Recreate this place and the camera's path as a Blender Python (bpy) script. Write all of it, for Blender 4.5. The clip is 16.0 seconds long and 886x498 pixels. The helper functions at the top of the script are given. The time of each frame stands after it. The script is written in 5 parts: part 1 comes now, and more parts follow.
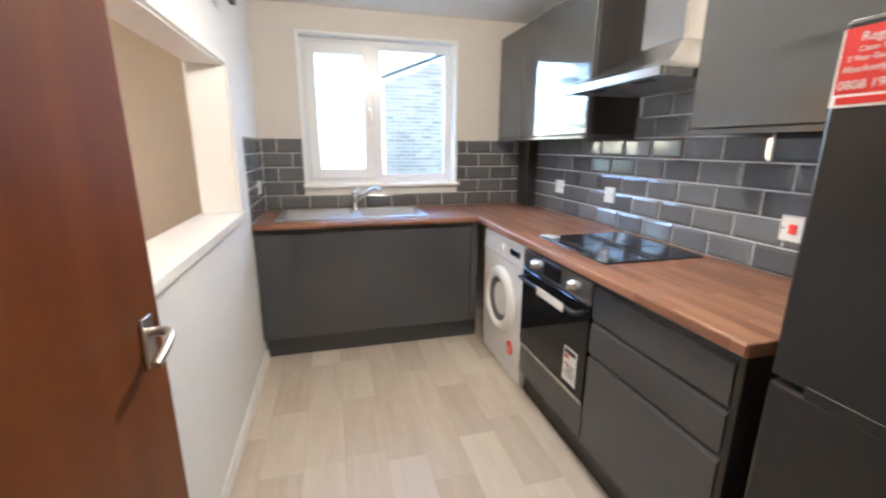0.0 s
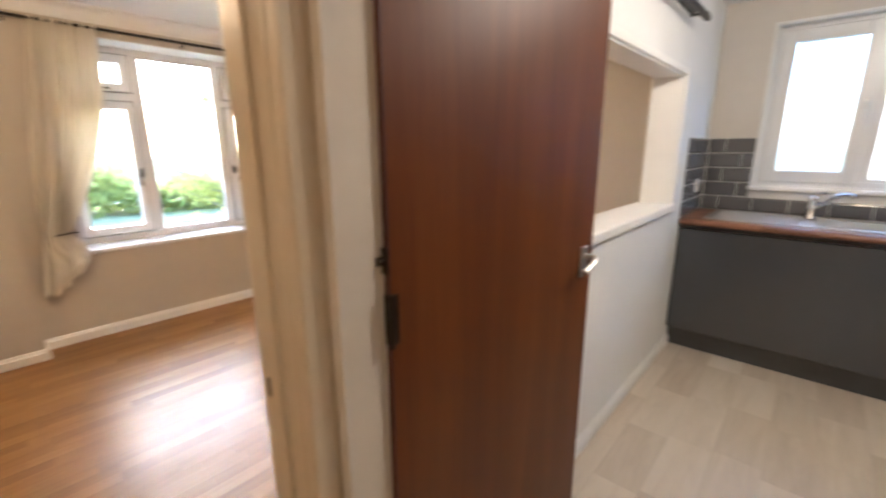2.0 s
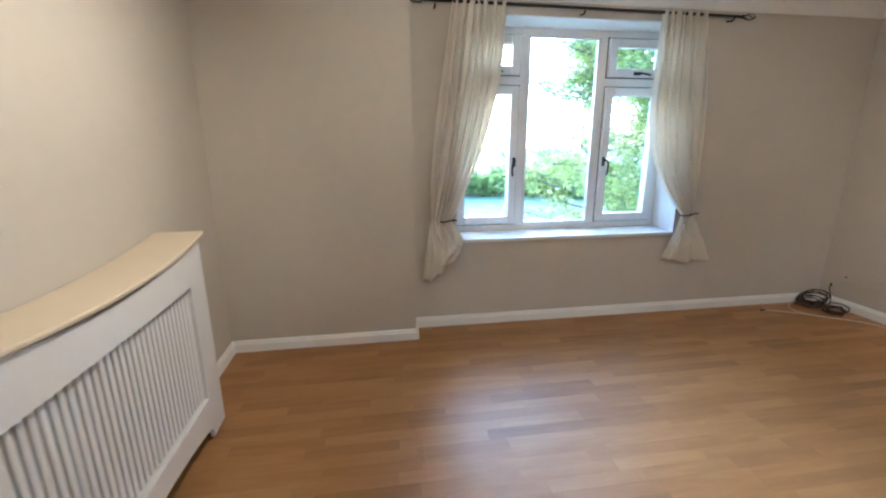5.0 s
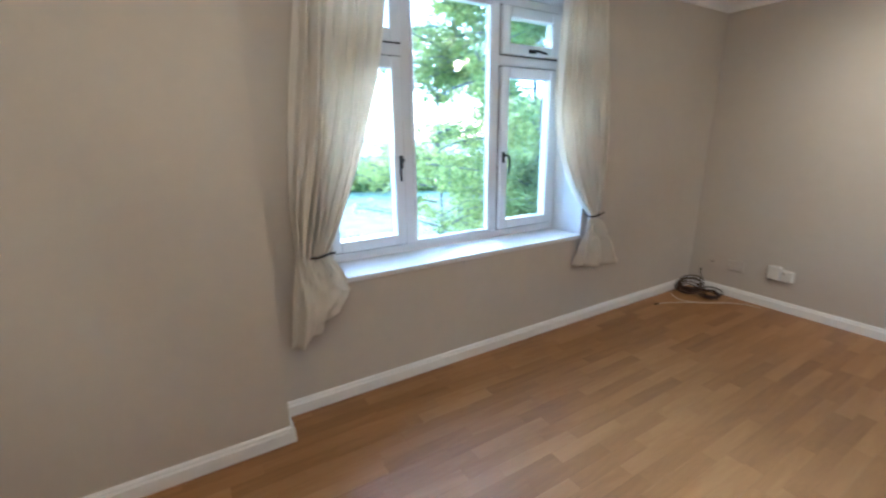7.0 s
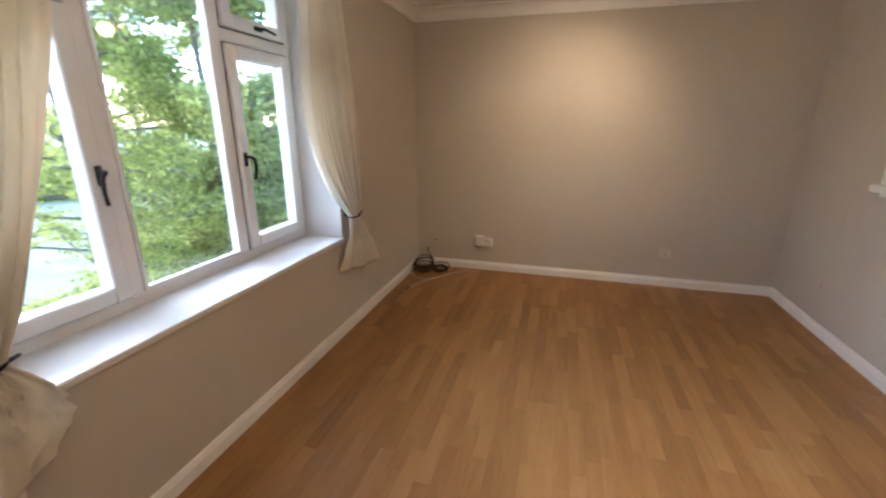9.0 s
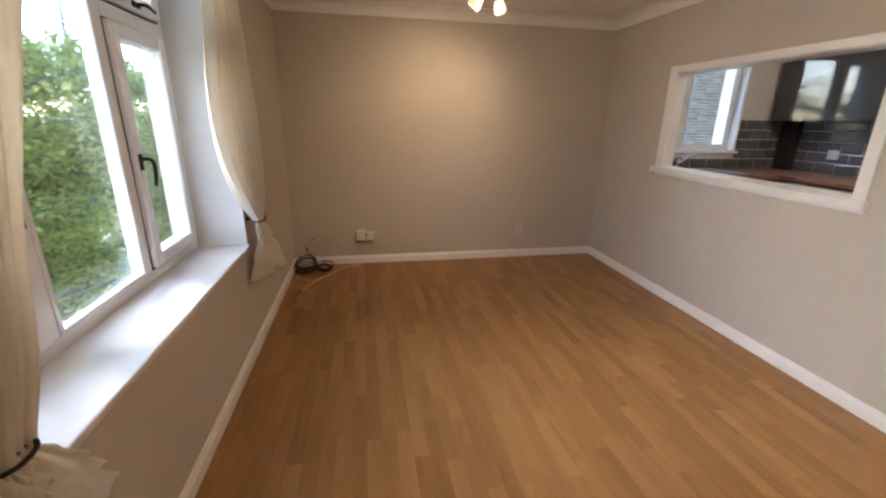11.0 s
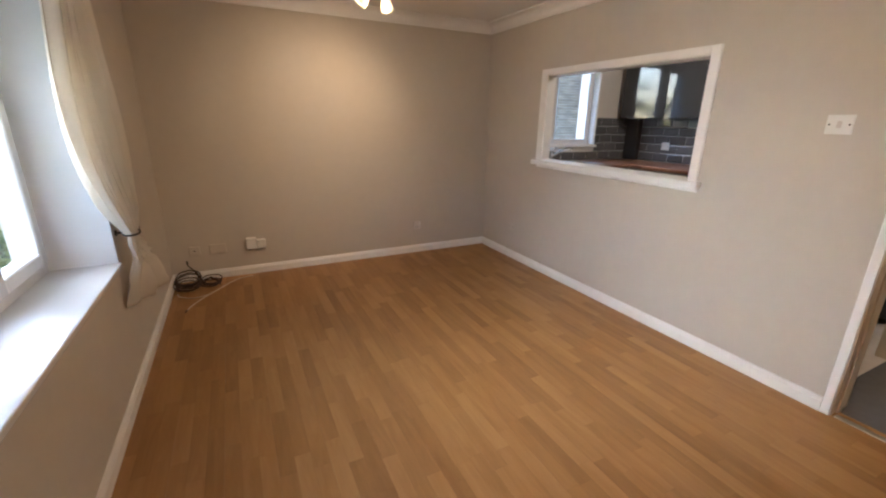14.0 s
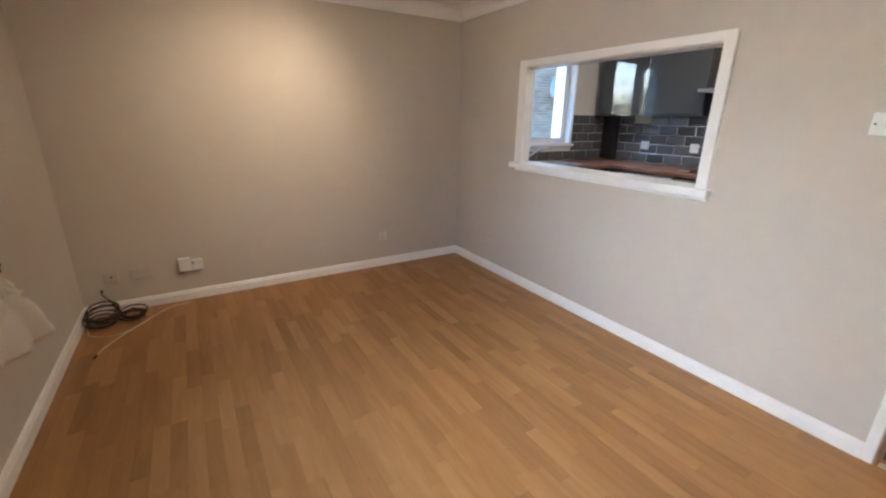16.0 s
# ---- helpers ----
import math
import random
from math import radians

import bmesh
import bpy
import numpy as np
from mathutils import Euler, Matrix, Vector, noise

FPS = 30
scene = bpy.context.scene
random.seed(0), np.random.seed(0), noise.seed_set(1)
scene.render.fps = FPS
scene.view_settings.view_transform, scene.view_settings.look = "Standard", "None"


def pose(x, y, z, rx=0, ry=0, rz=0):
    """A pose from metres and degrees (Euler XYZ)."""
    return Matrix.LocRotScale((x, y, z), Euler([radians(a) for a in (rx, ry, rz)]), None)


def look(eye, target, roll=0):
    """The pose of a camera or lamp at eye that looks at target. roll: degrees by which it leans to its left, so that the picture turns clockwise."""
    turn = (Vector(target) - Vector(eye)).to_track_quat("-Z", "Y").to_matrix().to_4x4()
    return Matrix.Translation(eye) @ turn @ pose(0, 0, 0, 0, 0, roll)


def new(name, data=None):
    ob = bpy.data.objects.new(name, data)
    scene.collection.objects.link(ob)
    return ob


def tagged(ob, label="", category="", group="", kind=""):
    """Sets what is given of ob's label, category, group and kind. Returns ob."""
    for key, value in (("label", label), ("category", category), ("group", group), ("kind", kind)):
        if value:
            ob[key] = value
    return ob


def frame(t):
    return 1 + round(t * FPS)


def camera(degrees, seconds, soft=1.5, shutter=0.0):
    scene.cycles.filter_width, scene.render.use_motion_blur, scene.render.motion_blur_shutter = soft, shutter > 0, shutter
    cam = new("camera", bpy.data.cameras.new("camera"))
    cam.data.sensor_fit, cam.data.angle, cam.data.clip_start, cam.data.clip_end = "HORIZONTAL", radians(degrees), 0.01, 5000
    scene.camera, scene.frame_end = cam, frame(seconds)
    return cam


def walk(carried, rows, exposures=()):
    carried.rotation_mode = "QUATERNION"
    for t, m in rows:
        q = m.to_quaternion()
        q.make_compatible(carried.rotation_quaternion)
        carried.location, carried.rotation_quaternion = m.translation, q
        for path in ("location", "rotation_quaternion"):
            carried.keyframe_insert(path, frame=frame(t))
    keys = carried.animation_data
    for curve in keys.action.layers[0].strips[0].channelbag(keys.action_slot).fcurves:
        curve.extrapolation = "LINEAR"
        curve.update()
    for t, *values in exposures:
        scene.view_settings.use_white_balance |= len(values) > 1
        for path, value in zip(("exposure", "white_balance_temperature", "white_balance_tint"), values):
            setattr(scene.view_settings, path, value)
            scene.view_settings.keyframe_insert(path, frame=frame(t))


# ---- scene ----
cam = camera(94.0, 16.0, soft=2.2, shutter=0.5)
PATH = [
    (0, (0.186, 0.109, 1.356), (0.689, 1.984, 0.877), 0.4),
    (0.5, (0.241, 0.061, 1.355), (0.342, 1.997, 0.867), 0.1),
    (1, (0.283, -0.019, 1.343), (-0.095, 1.886, 0.868), 0.1),
    (1.5, (0.311, -0.165, 1.359), (-0.556, 1.572, 0.877), -0.2),
    (2, (0.341, -0.279, 1.347), (-0.956, 1.168, 0.875), -0.3),
    (2.5, (0.327, -0.352, 1.349), (-1.279, 0.742, 0.875), -0.2),
    (3, (0.155, -0.362, 1.333), (-1.636, 0.388, 0.855), -0.1),
    (3.5, (-0.032, -0.404, 1.355), (-1.9, 0.092, 0.849), -0.2),
    (4, (-0.217, -0.406, 1.327), (-2.128, -0.096, 0.826), -0.4),
    (4.2, (-0.292, -0.403, 1.323), (-2.212, -0.142, 0.828), -0.5),
    (6.5, (-1.416, -0.368, 1.283), (-3.217, 0.336, 0.772), -0.1),
    (7, (-1.592, -0.381, 1.309), (-3.248, 0.607, 0.78), -0.7),
    (7.5, (-1.756, -0.468, 1.332), (-3.159, 0.847, 0.782), -0.5),
    (8, (-1.873, -0.531, 1.352), (-2.99, 1.028, 0.784), -0.2),
    (8.5, (-2.041, -0.49, 1.344), (-2.84, 1.251, 0.768), -0.1),
    (9, (-2.161, -0.456, 1.346), (-2.678, 1.387, 0.766), 0.1),
    (9.5, (-2.289, -0.507, 1.388), (-2.563, 1.381, 0.788), 0.2),
    (12, (-2.935, -0.665, 1.354), (-2.307, 1.136, 0.753), 1.2),
    (12.5, (-2.925, -0.667, 1.364), (-2.212, 1.102, 0.762), 1.1),
    (13, (-2.935, -0.65, 1.356), (-2.147, 1.088, 0.758), 1.1),
    (13.5, (-2.918, -0.649, 1.358), (-2.094, 1.073, 0.76), 1.0),
    (14, (-2.894, -0.628, 1.356), (-2.039, 1.078, 0.759), 0.9),
    (14.5, (-2.848, -0.61, 1.357), (-1.978, 1.089, 0.76), 0.9),
    (15, (-2.781, -0.581, 1.361), (-1.894, 1.108, 0.76), 0.8),
    (15.5, (-2.738, -0.443, 1.346), (-1.814, 1.225, 0.744), 0.8),
    (16, (-2.701, -0.203, 1.363), (-1.711, 1.424, 0.754), 0.9),
]
EXPOSURES = [(0, 5.45, 4800, 8), (1, 5.42, 5250, 11), (2, 5.0, 5000, 10), (2.6, 4.98, 4550, 6), (3.2, 4.98, 4050, 2), (4.2, 4.75, 4000, 1), (6.5, 4.55, 3900, 2), (8.4, 4.45, 4100, 4), (9, 4.2, 4850, 10), (9.5, 4.08, 5200, 13), (12, 4.08, 5050, 12), (14, 4.18, 5000, 11), (16, 4.42, 4600, 8)]
walk(cam, [(t, look(eye, target, roll)) for t, eye, target, roll in PATH], EXPOSURES)

# ---------- world and light ----------
world = bpy.data.worlds.new("world")
scene.world = world
world.use_nodes = True
wn = world.node_tree.nodes
sky = wn.new("ShaderNodeTexSky")
sky.sky_type, sky.sun_disc = "NISHITA", False
sky.sun_elevation, sky.sun_rotation = radians(25), radians(278)
sky.air_density, sky.dust_density, sky.ozone_density = 1.0, 1.6, 1.0
world.node_tree.links.new(sky.outputs["Color"], wn["Background"].inputs["Color"])
wn["Background"].inputs["Strength"].default_value = 0.078


def lamp(name, kind, m, power, colour, **kw):
    d = bpy.data.lights.new(name, kind)
    d.energy, d.color = power, colour
    if "size" in kw:
        d.shadow_soft_size = kw["size"]
    if "angle" in kw:
        d.angle = kw["angle"]
    ob = new(name, d)
    ob.matrix_world = m
    return ob


# thin overcast: the sun is only a broad bright patch of cloud across the garden
lamp("sun", "SUN", look((-9.9, 1.4, 4.66), (0, 0, 0)), 0.105, (0.95, 0.98, 1.0), angle=radians(60))
WARM = (1.0, 0.62, 0.30)

# ---------- helpers ----------
RND = random.Random(7)


def box_bm(x0, x1, y0, y1, z0, z1, bevel=0.0, bm=None, seg=1):
    """A box, with its edges bevelled; joined into bm if one is given."""
    b = bmesh.new()
    bmesh.ops.create_cube(b, size=1)
    for v in b.verts:
        v.co = ((x0 + x1) / 2 + v.co.x * (x1 - x0), (y0 + y1) / 2 + v.co.y * (y1 - y0), (z0 + z1) / 2 + v.co.z * (z1 - z0))
    if bevel > 0:
        bmesh.ops.bevel(b, geom=list(b.edges), offset=bevel, segments=seg, affect="EDGES", profile=0.5)
    return b if bm is None else join(bm, b)


def join(bm, other):
    me = bpy.data.meshes.new("tmp")
    other.to_mesh(me)
    other.free()
    bm.from_mesh(me)
    bpy.data.meshes.remove(me)
    return bm


def boxes(rows, bevel=0.0):
    bm = bmesh.new()
    for r in rows:
        box_bm(*r, bevel=bevel, bm=bm)
    return bm


def cyl_bm(a, b, r, r2=None, seg=20, bm=None, caps=True):
    """A rod or cone from a to b."""
    a, b = Vector(a), Vector(b)
    c = bmesh.new()
    bmesh.ops.create_cone(c, cap_ends=caps, segments=seg, radius1=r, radius2=r if r2 is None else r2, depth=(b - a).length)
    m = Matrix.Translation((a + b) / 2) @ (b - a).to_track_quat("Z", "Y").to_matrix().to_4x4()
    bmesh.ops.transform(c, matrix=m, verts=c.verts)
    return c if bm is None else join(bm, c)


def ball_bm(p, r, scale=(1, 1, 1), seg=16, bm=None):
    c = bmesh.new()
    bmesh.ops.create_uvsphere(c, u_segments=seg, v_segments=max(6, seg // 2), radius=r)
    for v in c.verts:
        v.co = Vector(p) + Vector((v.co.x * scale[0], v.co.y * scale[1], v.co.z * scale[2]))
    return c if bm is None else join(bm, c)


def lathe_bm(profile, p, axis=(0, 0, 1), seg=28, bm=None):
    """Turns a profile of (radius, height) about an axis through p."""
    c = bmesh.new()
    rings = []
    for r, h in profile:
        rings.append([c.verts.new((max(r, 1e-4) * math.cos(2 * math.pi * k / seg), max(r, 1e-4) * math.sin(2 * math.pi * k / seg), h)) for k in range(seg)])
    for a, b in zip(rings, rings[1:]):
        for k in range(seg):
            c.faces.new((a[k], a[(k + 1) % seg], b[(k + 1) % seg], b[k]))
    m = Matrix.Translation(p) @ Vector(axis).to_track_quat("Z", "Y").to_matrix().to_4x4()
    bmesh.ops.transform(c, matrix=m, verts=c.verts)
    for f in c.faces:
        f.smooth = True
    return c if bm is None else join(bm, c)


def extrude_bm(outline, axis, a, b):
    """A prism: an outline in the plane across the axis, from a to b along it (axis 0: outline is y, z; 1: x, z; 2: x, y)."""
    c = bmesh.new()

    def at(p, q):
        return {0: (q, p[0], p[1]), 1: (p[0], q, p[1]), 2: (p[0], p[1], q)}[axis]
    lo = [c.verts.new(at(p, a)) for p in outline]
    hi = [c.verts.new(at(p, b)) for p in outline]
    n = len(outline)
    for k in range(n):
        c.faces.new((lo[k], lo[(k + 1) % n], hi[(k + 1) % n], hi[k]))
    c.faces.new(lo[::-1])
    c.faces.new(hi)
    bmesh.ops.recalc_face_normals(c, faces=c.faces)
    return c


def tube_bm(points, r, seg=8, bm=None):
    """A round tube along a line of points, smoothed."""
    pts = [Vector(p) for p in points]
    fine = []
    for k in range(len(pts) - 1):
        p0, p1, p2, p3 = pts[max(k - 1, 0)], pts[k], pts[k + 1], pts[min(k + 2, len(pts) - 1)]
        for j in range(6):
            t = j / 6
            fine.append(0.5 * (2 * p1 + (p2 - p0) * t + (2 * p0 - 5 * p1 + 4 * p2 - p3) * t * t + (3 * p1 - p0 - 3 * p2 + p3) * t ** 3))
    fine.append(pts[-1])
    c = bmesh.new()
    rings, up = [], Vector((0.13, 0.2, 0.97))
    for k, p in enumerate(fine):
        d = (fine[min(k + 1, len(fine) - 1)] - fine[max(k - 1, 0)]).normalized()
        u = d.cross(up)
        u = u.normalized() if u.length > 1e-4 else d.cross(Vector((1, 0, 0))).normalized()
        w = d.cross(u)
        rings.append([c.verts.new(p + r * (math.cos(2 * math.pi * j / seg) * u + math.sin(2 * math.pi * j / seg) * w)) for j in range(seg)])
    for a, b in zip(rings, rings[1:]):
        for j in range(seg):
            c.faces.new((a[j], a[(j + 1) % seg], b[(j + 1) % seg], b[j])).smooth = True
    c.faces.new(rings[0])
    c.faces.new(rings[-1])
    bmesh.ops.recalc_face_normals(c, faces=c.faces)
    return c if bm is None else join(bm, c)


def spin(bm, m):
    bmesh.ops.transform(bm, matrix=m, verts=bm.verts)
    return bm


def part(name, bm, material, parent=None, label="", smooth=False):
    """One mesh object under a thing or a part (or on its own)."""
    me = bpy.data.meshes.new(name)
    if smooth:
        for f in bm.faces:
            f.smooth = True
    bm.to_mesh(me)
    bm.free()
    if smooth:
        me.set_sharp_from_angle(angle=radians(38))
    me.materials.append(material)
    ob = new(name, me)
    if parent is not None:
        ob.parent = parent
        if parent.type == "EMPTY":
            ob.matrix_parent_inverse = Matrix.Translation(-parent.location)
    if label:
        ob["label"] = label
    return ob


def thing(name, at, label, category, group="", kind=""):
    ob = new(name)
    ob.empty_display_size = 0.05
    ob.location = at
    return tagged(ob, label, category, group, kind)


def structure(name, bm, material, label, category, smooth=False):
    return tagged(part(name, bm, material, smooth=smooth), label, category, kind="structure")


# ---------- materials ----------
class Nodes:
    def __init__(self, name):
        self.mat = bpy.data.materials.new(name)
        self.mat.use_nodes = True
        self.tree = self.mat.node_tree
        self.bsdf = self.tree.nodes["Principled BSDF"]
        self.coord = self.add("ShaderNodeTexCoord").outputs["Object"]

    def add(self, kind, **values):
        n = self.tree.nodes.new(kind)
        for k, v in values.items():
            n.inputs[k].default_value = v
        return n

    def link(self, a, b):
        self.tree.links.new(a, b)

    def set(self, **values):
        for k, v in values.items():
            self.bsdf.inputs[k.replace("_", " ")].default_value = v

    def scaled(self, sx, sy, sz, src=None):
        m = self.add("ShaderNodeMapping", Scale=(sx, sy, sz))
        self.link(src or self.coord, m.inputs["Vector"])
        return m.outputs["Vector"]

    def noise(self, scale, detail=4, rough=0.55, vec=None, distort=0.0):
        n = self.add("ShaderNodeTexNoise", Scale=scale, Detail=detail, Roughness=rough, Distortion=distort)
        self.link(vec or self.coord, n.inputs["Vector"])
        return n.outputs["Fac"]

    def ramp(self, fac, stops):
        r = self.add("ShaderNodeValToRGB")
        el = r.color_ramp.elements
        while len(el) < len(stops):
            el.new(0.5)
        for e, (p, c) in zip(el, stops):
            e.position, e.color = p, (*c, 1)
        self.link(fac, r.inputs["Fac"])
        return r.outputs["Color"]

    def mix(self, fac, a, b, blend="MIX"):
        m = self.tree.nodes.new("ShaderNodeMix")
        m.data_type, m.blend_type = "RGBA", blend
        for key, v in ((0, fac), (6, a), (7, b)):
            if isinstance(v, (int, float)):
                m.inputs[key].default_value = v
            elif isinstance(v, tuple):
                m.inputs[key].default_value = (*v, 1)
            else:
                self.link(v, m.inputs[key])
        return m.outputs[2]

    def math(self, op, a, b=0.0):
        m = self.tree.nodes.new("ShaderNodeMath")
        m.operation = op
        for k, v in enumerate((a, b)):
            if isinstance(v, (int, float)):
                m.inputs[k].default_value = v
            else:
                self.link(v, m.inputs[k])
        return m.outputs[0]

    def range(self, v, lo, hi):
        m = self.add("ShaderNodeMapRange")
        self.link(v, m.inputs[0])
        m.inputs[3].default_value, m.inputs[4].default_value = lo, hi
        return m.outputs[0]

    def bump(self, height, strength, distance=0.002):
        b = self.add("ShaderNodeBump", Strength=strength, Distance=distance)
        self.link(height, b.inputs["Height"])
        self.link(b.outputs["Normal"], self.bsdf.inputs["Normal"])

    def colour(self, c):
        self.link(c, self.bsdf.inputs["Base Color"])

    def rough(self, r):
        self.link(r, self.bsdf.inputs["Roughness"])


def paint(name, c, rough=0.6, vary=0.06, bump=0.12, grain=220, metal=0.0, coat=0.0):
    """Painted or plain surface with faint mottling and fine relief."""
    n = Nodes(name)
    big = n.noise(1.3, 3)
    small = n.noise(14, 3)
    f = n.math("ADD", n.math("MULTIPLY", big, 0.65), n.math("MULTIPLY", small, 0.35))
    lo, hi = tuple(max(0, v * (1 - vary)) for v in c), tuple(min(1, v * (1 + vary)) for v in c)
    n.colour(n.ramp(f, [(0.3, lo), (0.7, hi)]))
    n.rough(n.range(n.noise(6, 3), rough * 0.9, min(1, rough * 1.12)))
    n.set(Metallic=metal, Coat_Weight=coat, Coat_Roughness=0.08)
    if bump:
        n.bump(n.noise(grain, 4), bump, 0.001)
    return n.mat


def steel(name, c=(0.62, 0.61, 0.6), rough=0.25, brush=(4, 4, 160)):
    n = Nodes(name)
    v = n.scaled(*brush)
    g = n.noise(6, 4, vec=v)
    n.colour(n.ramp(g, [(0.3, tuple(x * 0.94 for x in c)), (0.7, c)]))
    n.rough(n.range(g, rough * 0.92, rough * 1.1))
    n.set(Metallic=1.0)
    n.bump(g, 0.02, 0.0003)
    return n.mat


def timber(name, dark, mid, light, rough=0.35, coat=0.0, along=2, scale=1.0, random=0.0):
    """Wood with its grain along one axis."""
    n = Nodes(name)
    s = [9.0 * scale] * 3
    s[along] = 0.55 * scale
    v = n.scaled(*s)
    if random:
        info = n.add("ShaderNodeObjectInfo")
        off = n.add("ShaderNodeVectorMath")
        off.operation = "ADD"
        n.link(v, off.inputs[0])
        n.link(n.math("MULTIPLY", info.outputs["Random"], 37.0), off.inputs[1])
        v = off.outputs[0]
    bands = n.noise(2.2, 5, 0.6, v, 0.6)
    fine = n.noise(14, 5, 0.7, v)
    f = n.math("ADD", n.math("MULTIPLY", bands, 0.72), n.math("MULTIPLY", fine, 0.28))
    col = n.ramp(f, [(0.28, dark), (0.5, mid), (0.72, light)])
    if random:
        g = n.range(info.outputs["Random"], 1 - random, 1 + random)
        cc = n.add("ShaderNodeCombineColor")
        for k in range(3):
            n.link(g, cc.inputs[k])
        col = n.mix(1.0, col, cc.outputs[0], "MULTIPLY")
    n.colour(col)
    n.rough(n.range(fine, rough * 0.85, rough * 1.2))
    n.set(Coat_Weight=coat, Coat_Roughness=0.12)
    n.bump(fine, 0.1, 0.0008)
    return n.mat


def staves(name, dark, mid, light, width, length, rough, along=1, coat=0.0, vary=0.30, grain=30.0):
    """Wood made of narrow staves side by side, each with a tone of its own; the strips run along one axis."""
    n = Nodes(name)
    sep = n.add("ShaderNodeSeparateXYZ")
    n.link(n.coord, sep.inputs[0])
    across, down = (sep.outputs[0], sep.outputs[1]) if along == 1 else (sep.outputs[1], sep.outputs[0])
    strip = n.math("FLOOR", n.math("DIVIDE", across, width))
    wn1 = n.tree.nodes.new("ShaderNodeTexWhiteNoise")
    wn1.noise_dimensions = "1D"
    n.link(strip, wn1.inputs["W"])
    run = n.math("ADD", n.math("DIVIDE", down, length), n.math("MULTIPLY", wn1.outputs["Value"], 7.0))
    cell = n.math("FLOOR", run)
    comb = n.add("ShaderNodeCombineXYZ")
    n.link(strip, comb.inputs[0])
    n.link(cell, comb.inputs[1])
    wn2 = n.tree.nodes.new("ShaderNodeTexWhiteNoise")
    wn2.noise_dimensions = "2D"
    n.link(comb.outputs[0], wn2.inputs["Vector"])
    tone = wn2.outputs["Value"]
    s = [grain] * 3
    s[along] = 1.6
    v = n.scaled(*s)
    off = n.add("ShaderNodeVectorMath")
    off.operation = "ADD"
    n.link(v, off.inputs[0])
    n.link(n.math("MULTIPLY", tone, 61.0), off.inputs[1])
    g1 = n.noise(1.0, 5, 0.6, off.outputs[0], 0.7)
    g2 = n.noise(5.0, 4, 0.7, off.outputs[0])
    f = n.math("ADD", n.math("ADD", n.math("MULTIPLY", tone, vary), n.math("MULTIPLY", g1, 0.80 - vary)), n.math("MULTIPLY", g2, 0.2))
    col = n.ramp(f, [(0.22, dark), (0.5, mid), (0.78, light)])
    # fine dark joints between staves
    fx = n.math("FRACT", n.math("DIVIDE", across, width))
    jx = n.math("LESS_THAN", fx, 0.014)
    jy = n.math("LESS_THAN", n.math("FRACT", run), 0.004)
    j = n.math("MULTIPLY", n.math("MAXIMUM", jx, jy), 0.22)
    n.colour(n.mix(j, col, tuple(x * 0.45 for x in dark)))
    n.rough(n.range(n.noise(3, 4), rough * 0.8, rough * 1.25))
    n.set(Coat_Weight=coat, Coat_Roughness=0.15)
    n.bump(g2, 0.06, 0.0006)
    return n.mat


M_WALL = paint("taupe_wall_paint", (0.555, 0.508, 0.435), 0.75, 0.04, 0.25, 160)
M_KWALL = paint("greige_wall_paint", (0.66, 0.61, 0.54), 0.7, 0.04, 0.25, 160)
M_WHITEWALL = paint("white_wall_paint", (0.80, 0.80, 0.79), 0.6, 0.03, 0.25, 140)
M_CEIL = paint("ceiling_paint", (0.83, 0.82, 0.79), 0.8, 0.03, 0.3, 90)
M_TRIM = paint("white_gloss_trim", (0.86, 0.85, 0.83), 0.3, 0.04, 0.06, 60)
M_SILL = paint("white_gloss_board", (0.74, 0.74, 0.73), 0.14, 0.03, 0.04, 40)
M_UPVC = paint("white_upvc", (0.80, 0.80, 0.80), 0.25, 0.02, 0.02, 40)
M_GASKET = paint("black_rubber_gasket", (0.02, 0.02, 0.02), 0.6, 0.1, 0)
M_CREAM = paint("cream_gloss_paint", (0.62, 0.54, 0.41), 0.32, 0.05, 0.05, 60)
M_DOOR = timber("varnished_sapele", (0.088, 0.0225, 0.003), (0.125, 0.035, 0.005), (0.165, 0.052, 0.009), 0.42, 0.0, 2, 0.55)
M_DOOR.node_tree.nodes["Principled BSDF"].inputs["Specular IOR Level"].default_value = 0.3
M_DOOREDGE = timber("dark_door_edge", (0.04, 0.010, 0.006), (0.07, 0.018, 0.010), (0.10, 0.028, 0.014), 0.5, 0.0, 2, 1.0)
M_FLOOR = staves("oak_laminate", (0.20, 0.096, 0.026), (0.32, 0.165, 0.047), (0.43, 0.245, 0.085), 0.0655, 0.41, 0.42, 1, 0.0, 0.27, 13.0)
M_WORKTOP = staves("walnut_block_laminate", (0.11, 0.045, 0.022), (0.25, 0.118, 0.064), (0.40, 0.22, 0.13), 0.043, 0.34, 0.36, 1)
M_WORKTOP_X = staves("walnut_block_laminate_cross", (0.11, 0.045, 0.022), (0.25, 0.118, 0.064), (0.40, 0.22, 0.13), 0.043, 0.34, 0.36, 0)
M_VINYL = staves("pale_oak_vinyl", (0.47, 0.395, 0.305), (0.61, 0.535, 0.435), (0.72, 0.655, 0.56), 0.178, 0.44, 0.36, 1, 0.0, 0.34, 14.0)
M_GREYUNIT = paint("graphite_gloss_door", (0.060, 0.062, 0.067), 0.10, 0.03, 0.01, 30, coat=0.3)
M_GREYUP = paint("graphite_gloss_wall_door", (0.062, 0.061, 0.060), 0.035, 0.03, 0.01, 30, coat=0.3)
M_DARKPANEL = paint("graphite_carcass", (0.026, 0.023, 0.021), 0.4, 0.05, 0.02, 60)
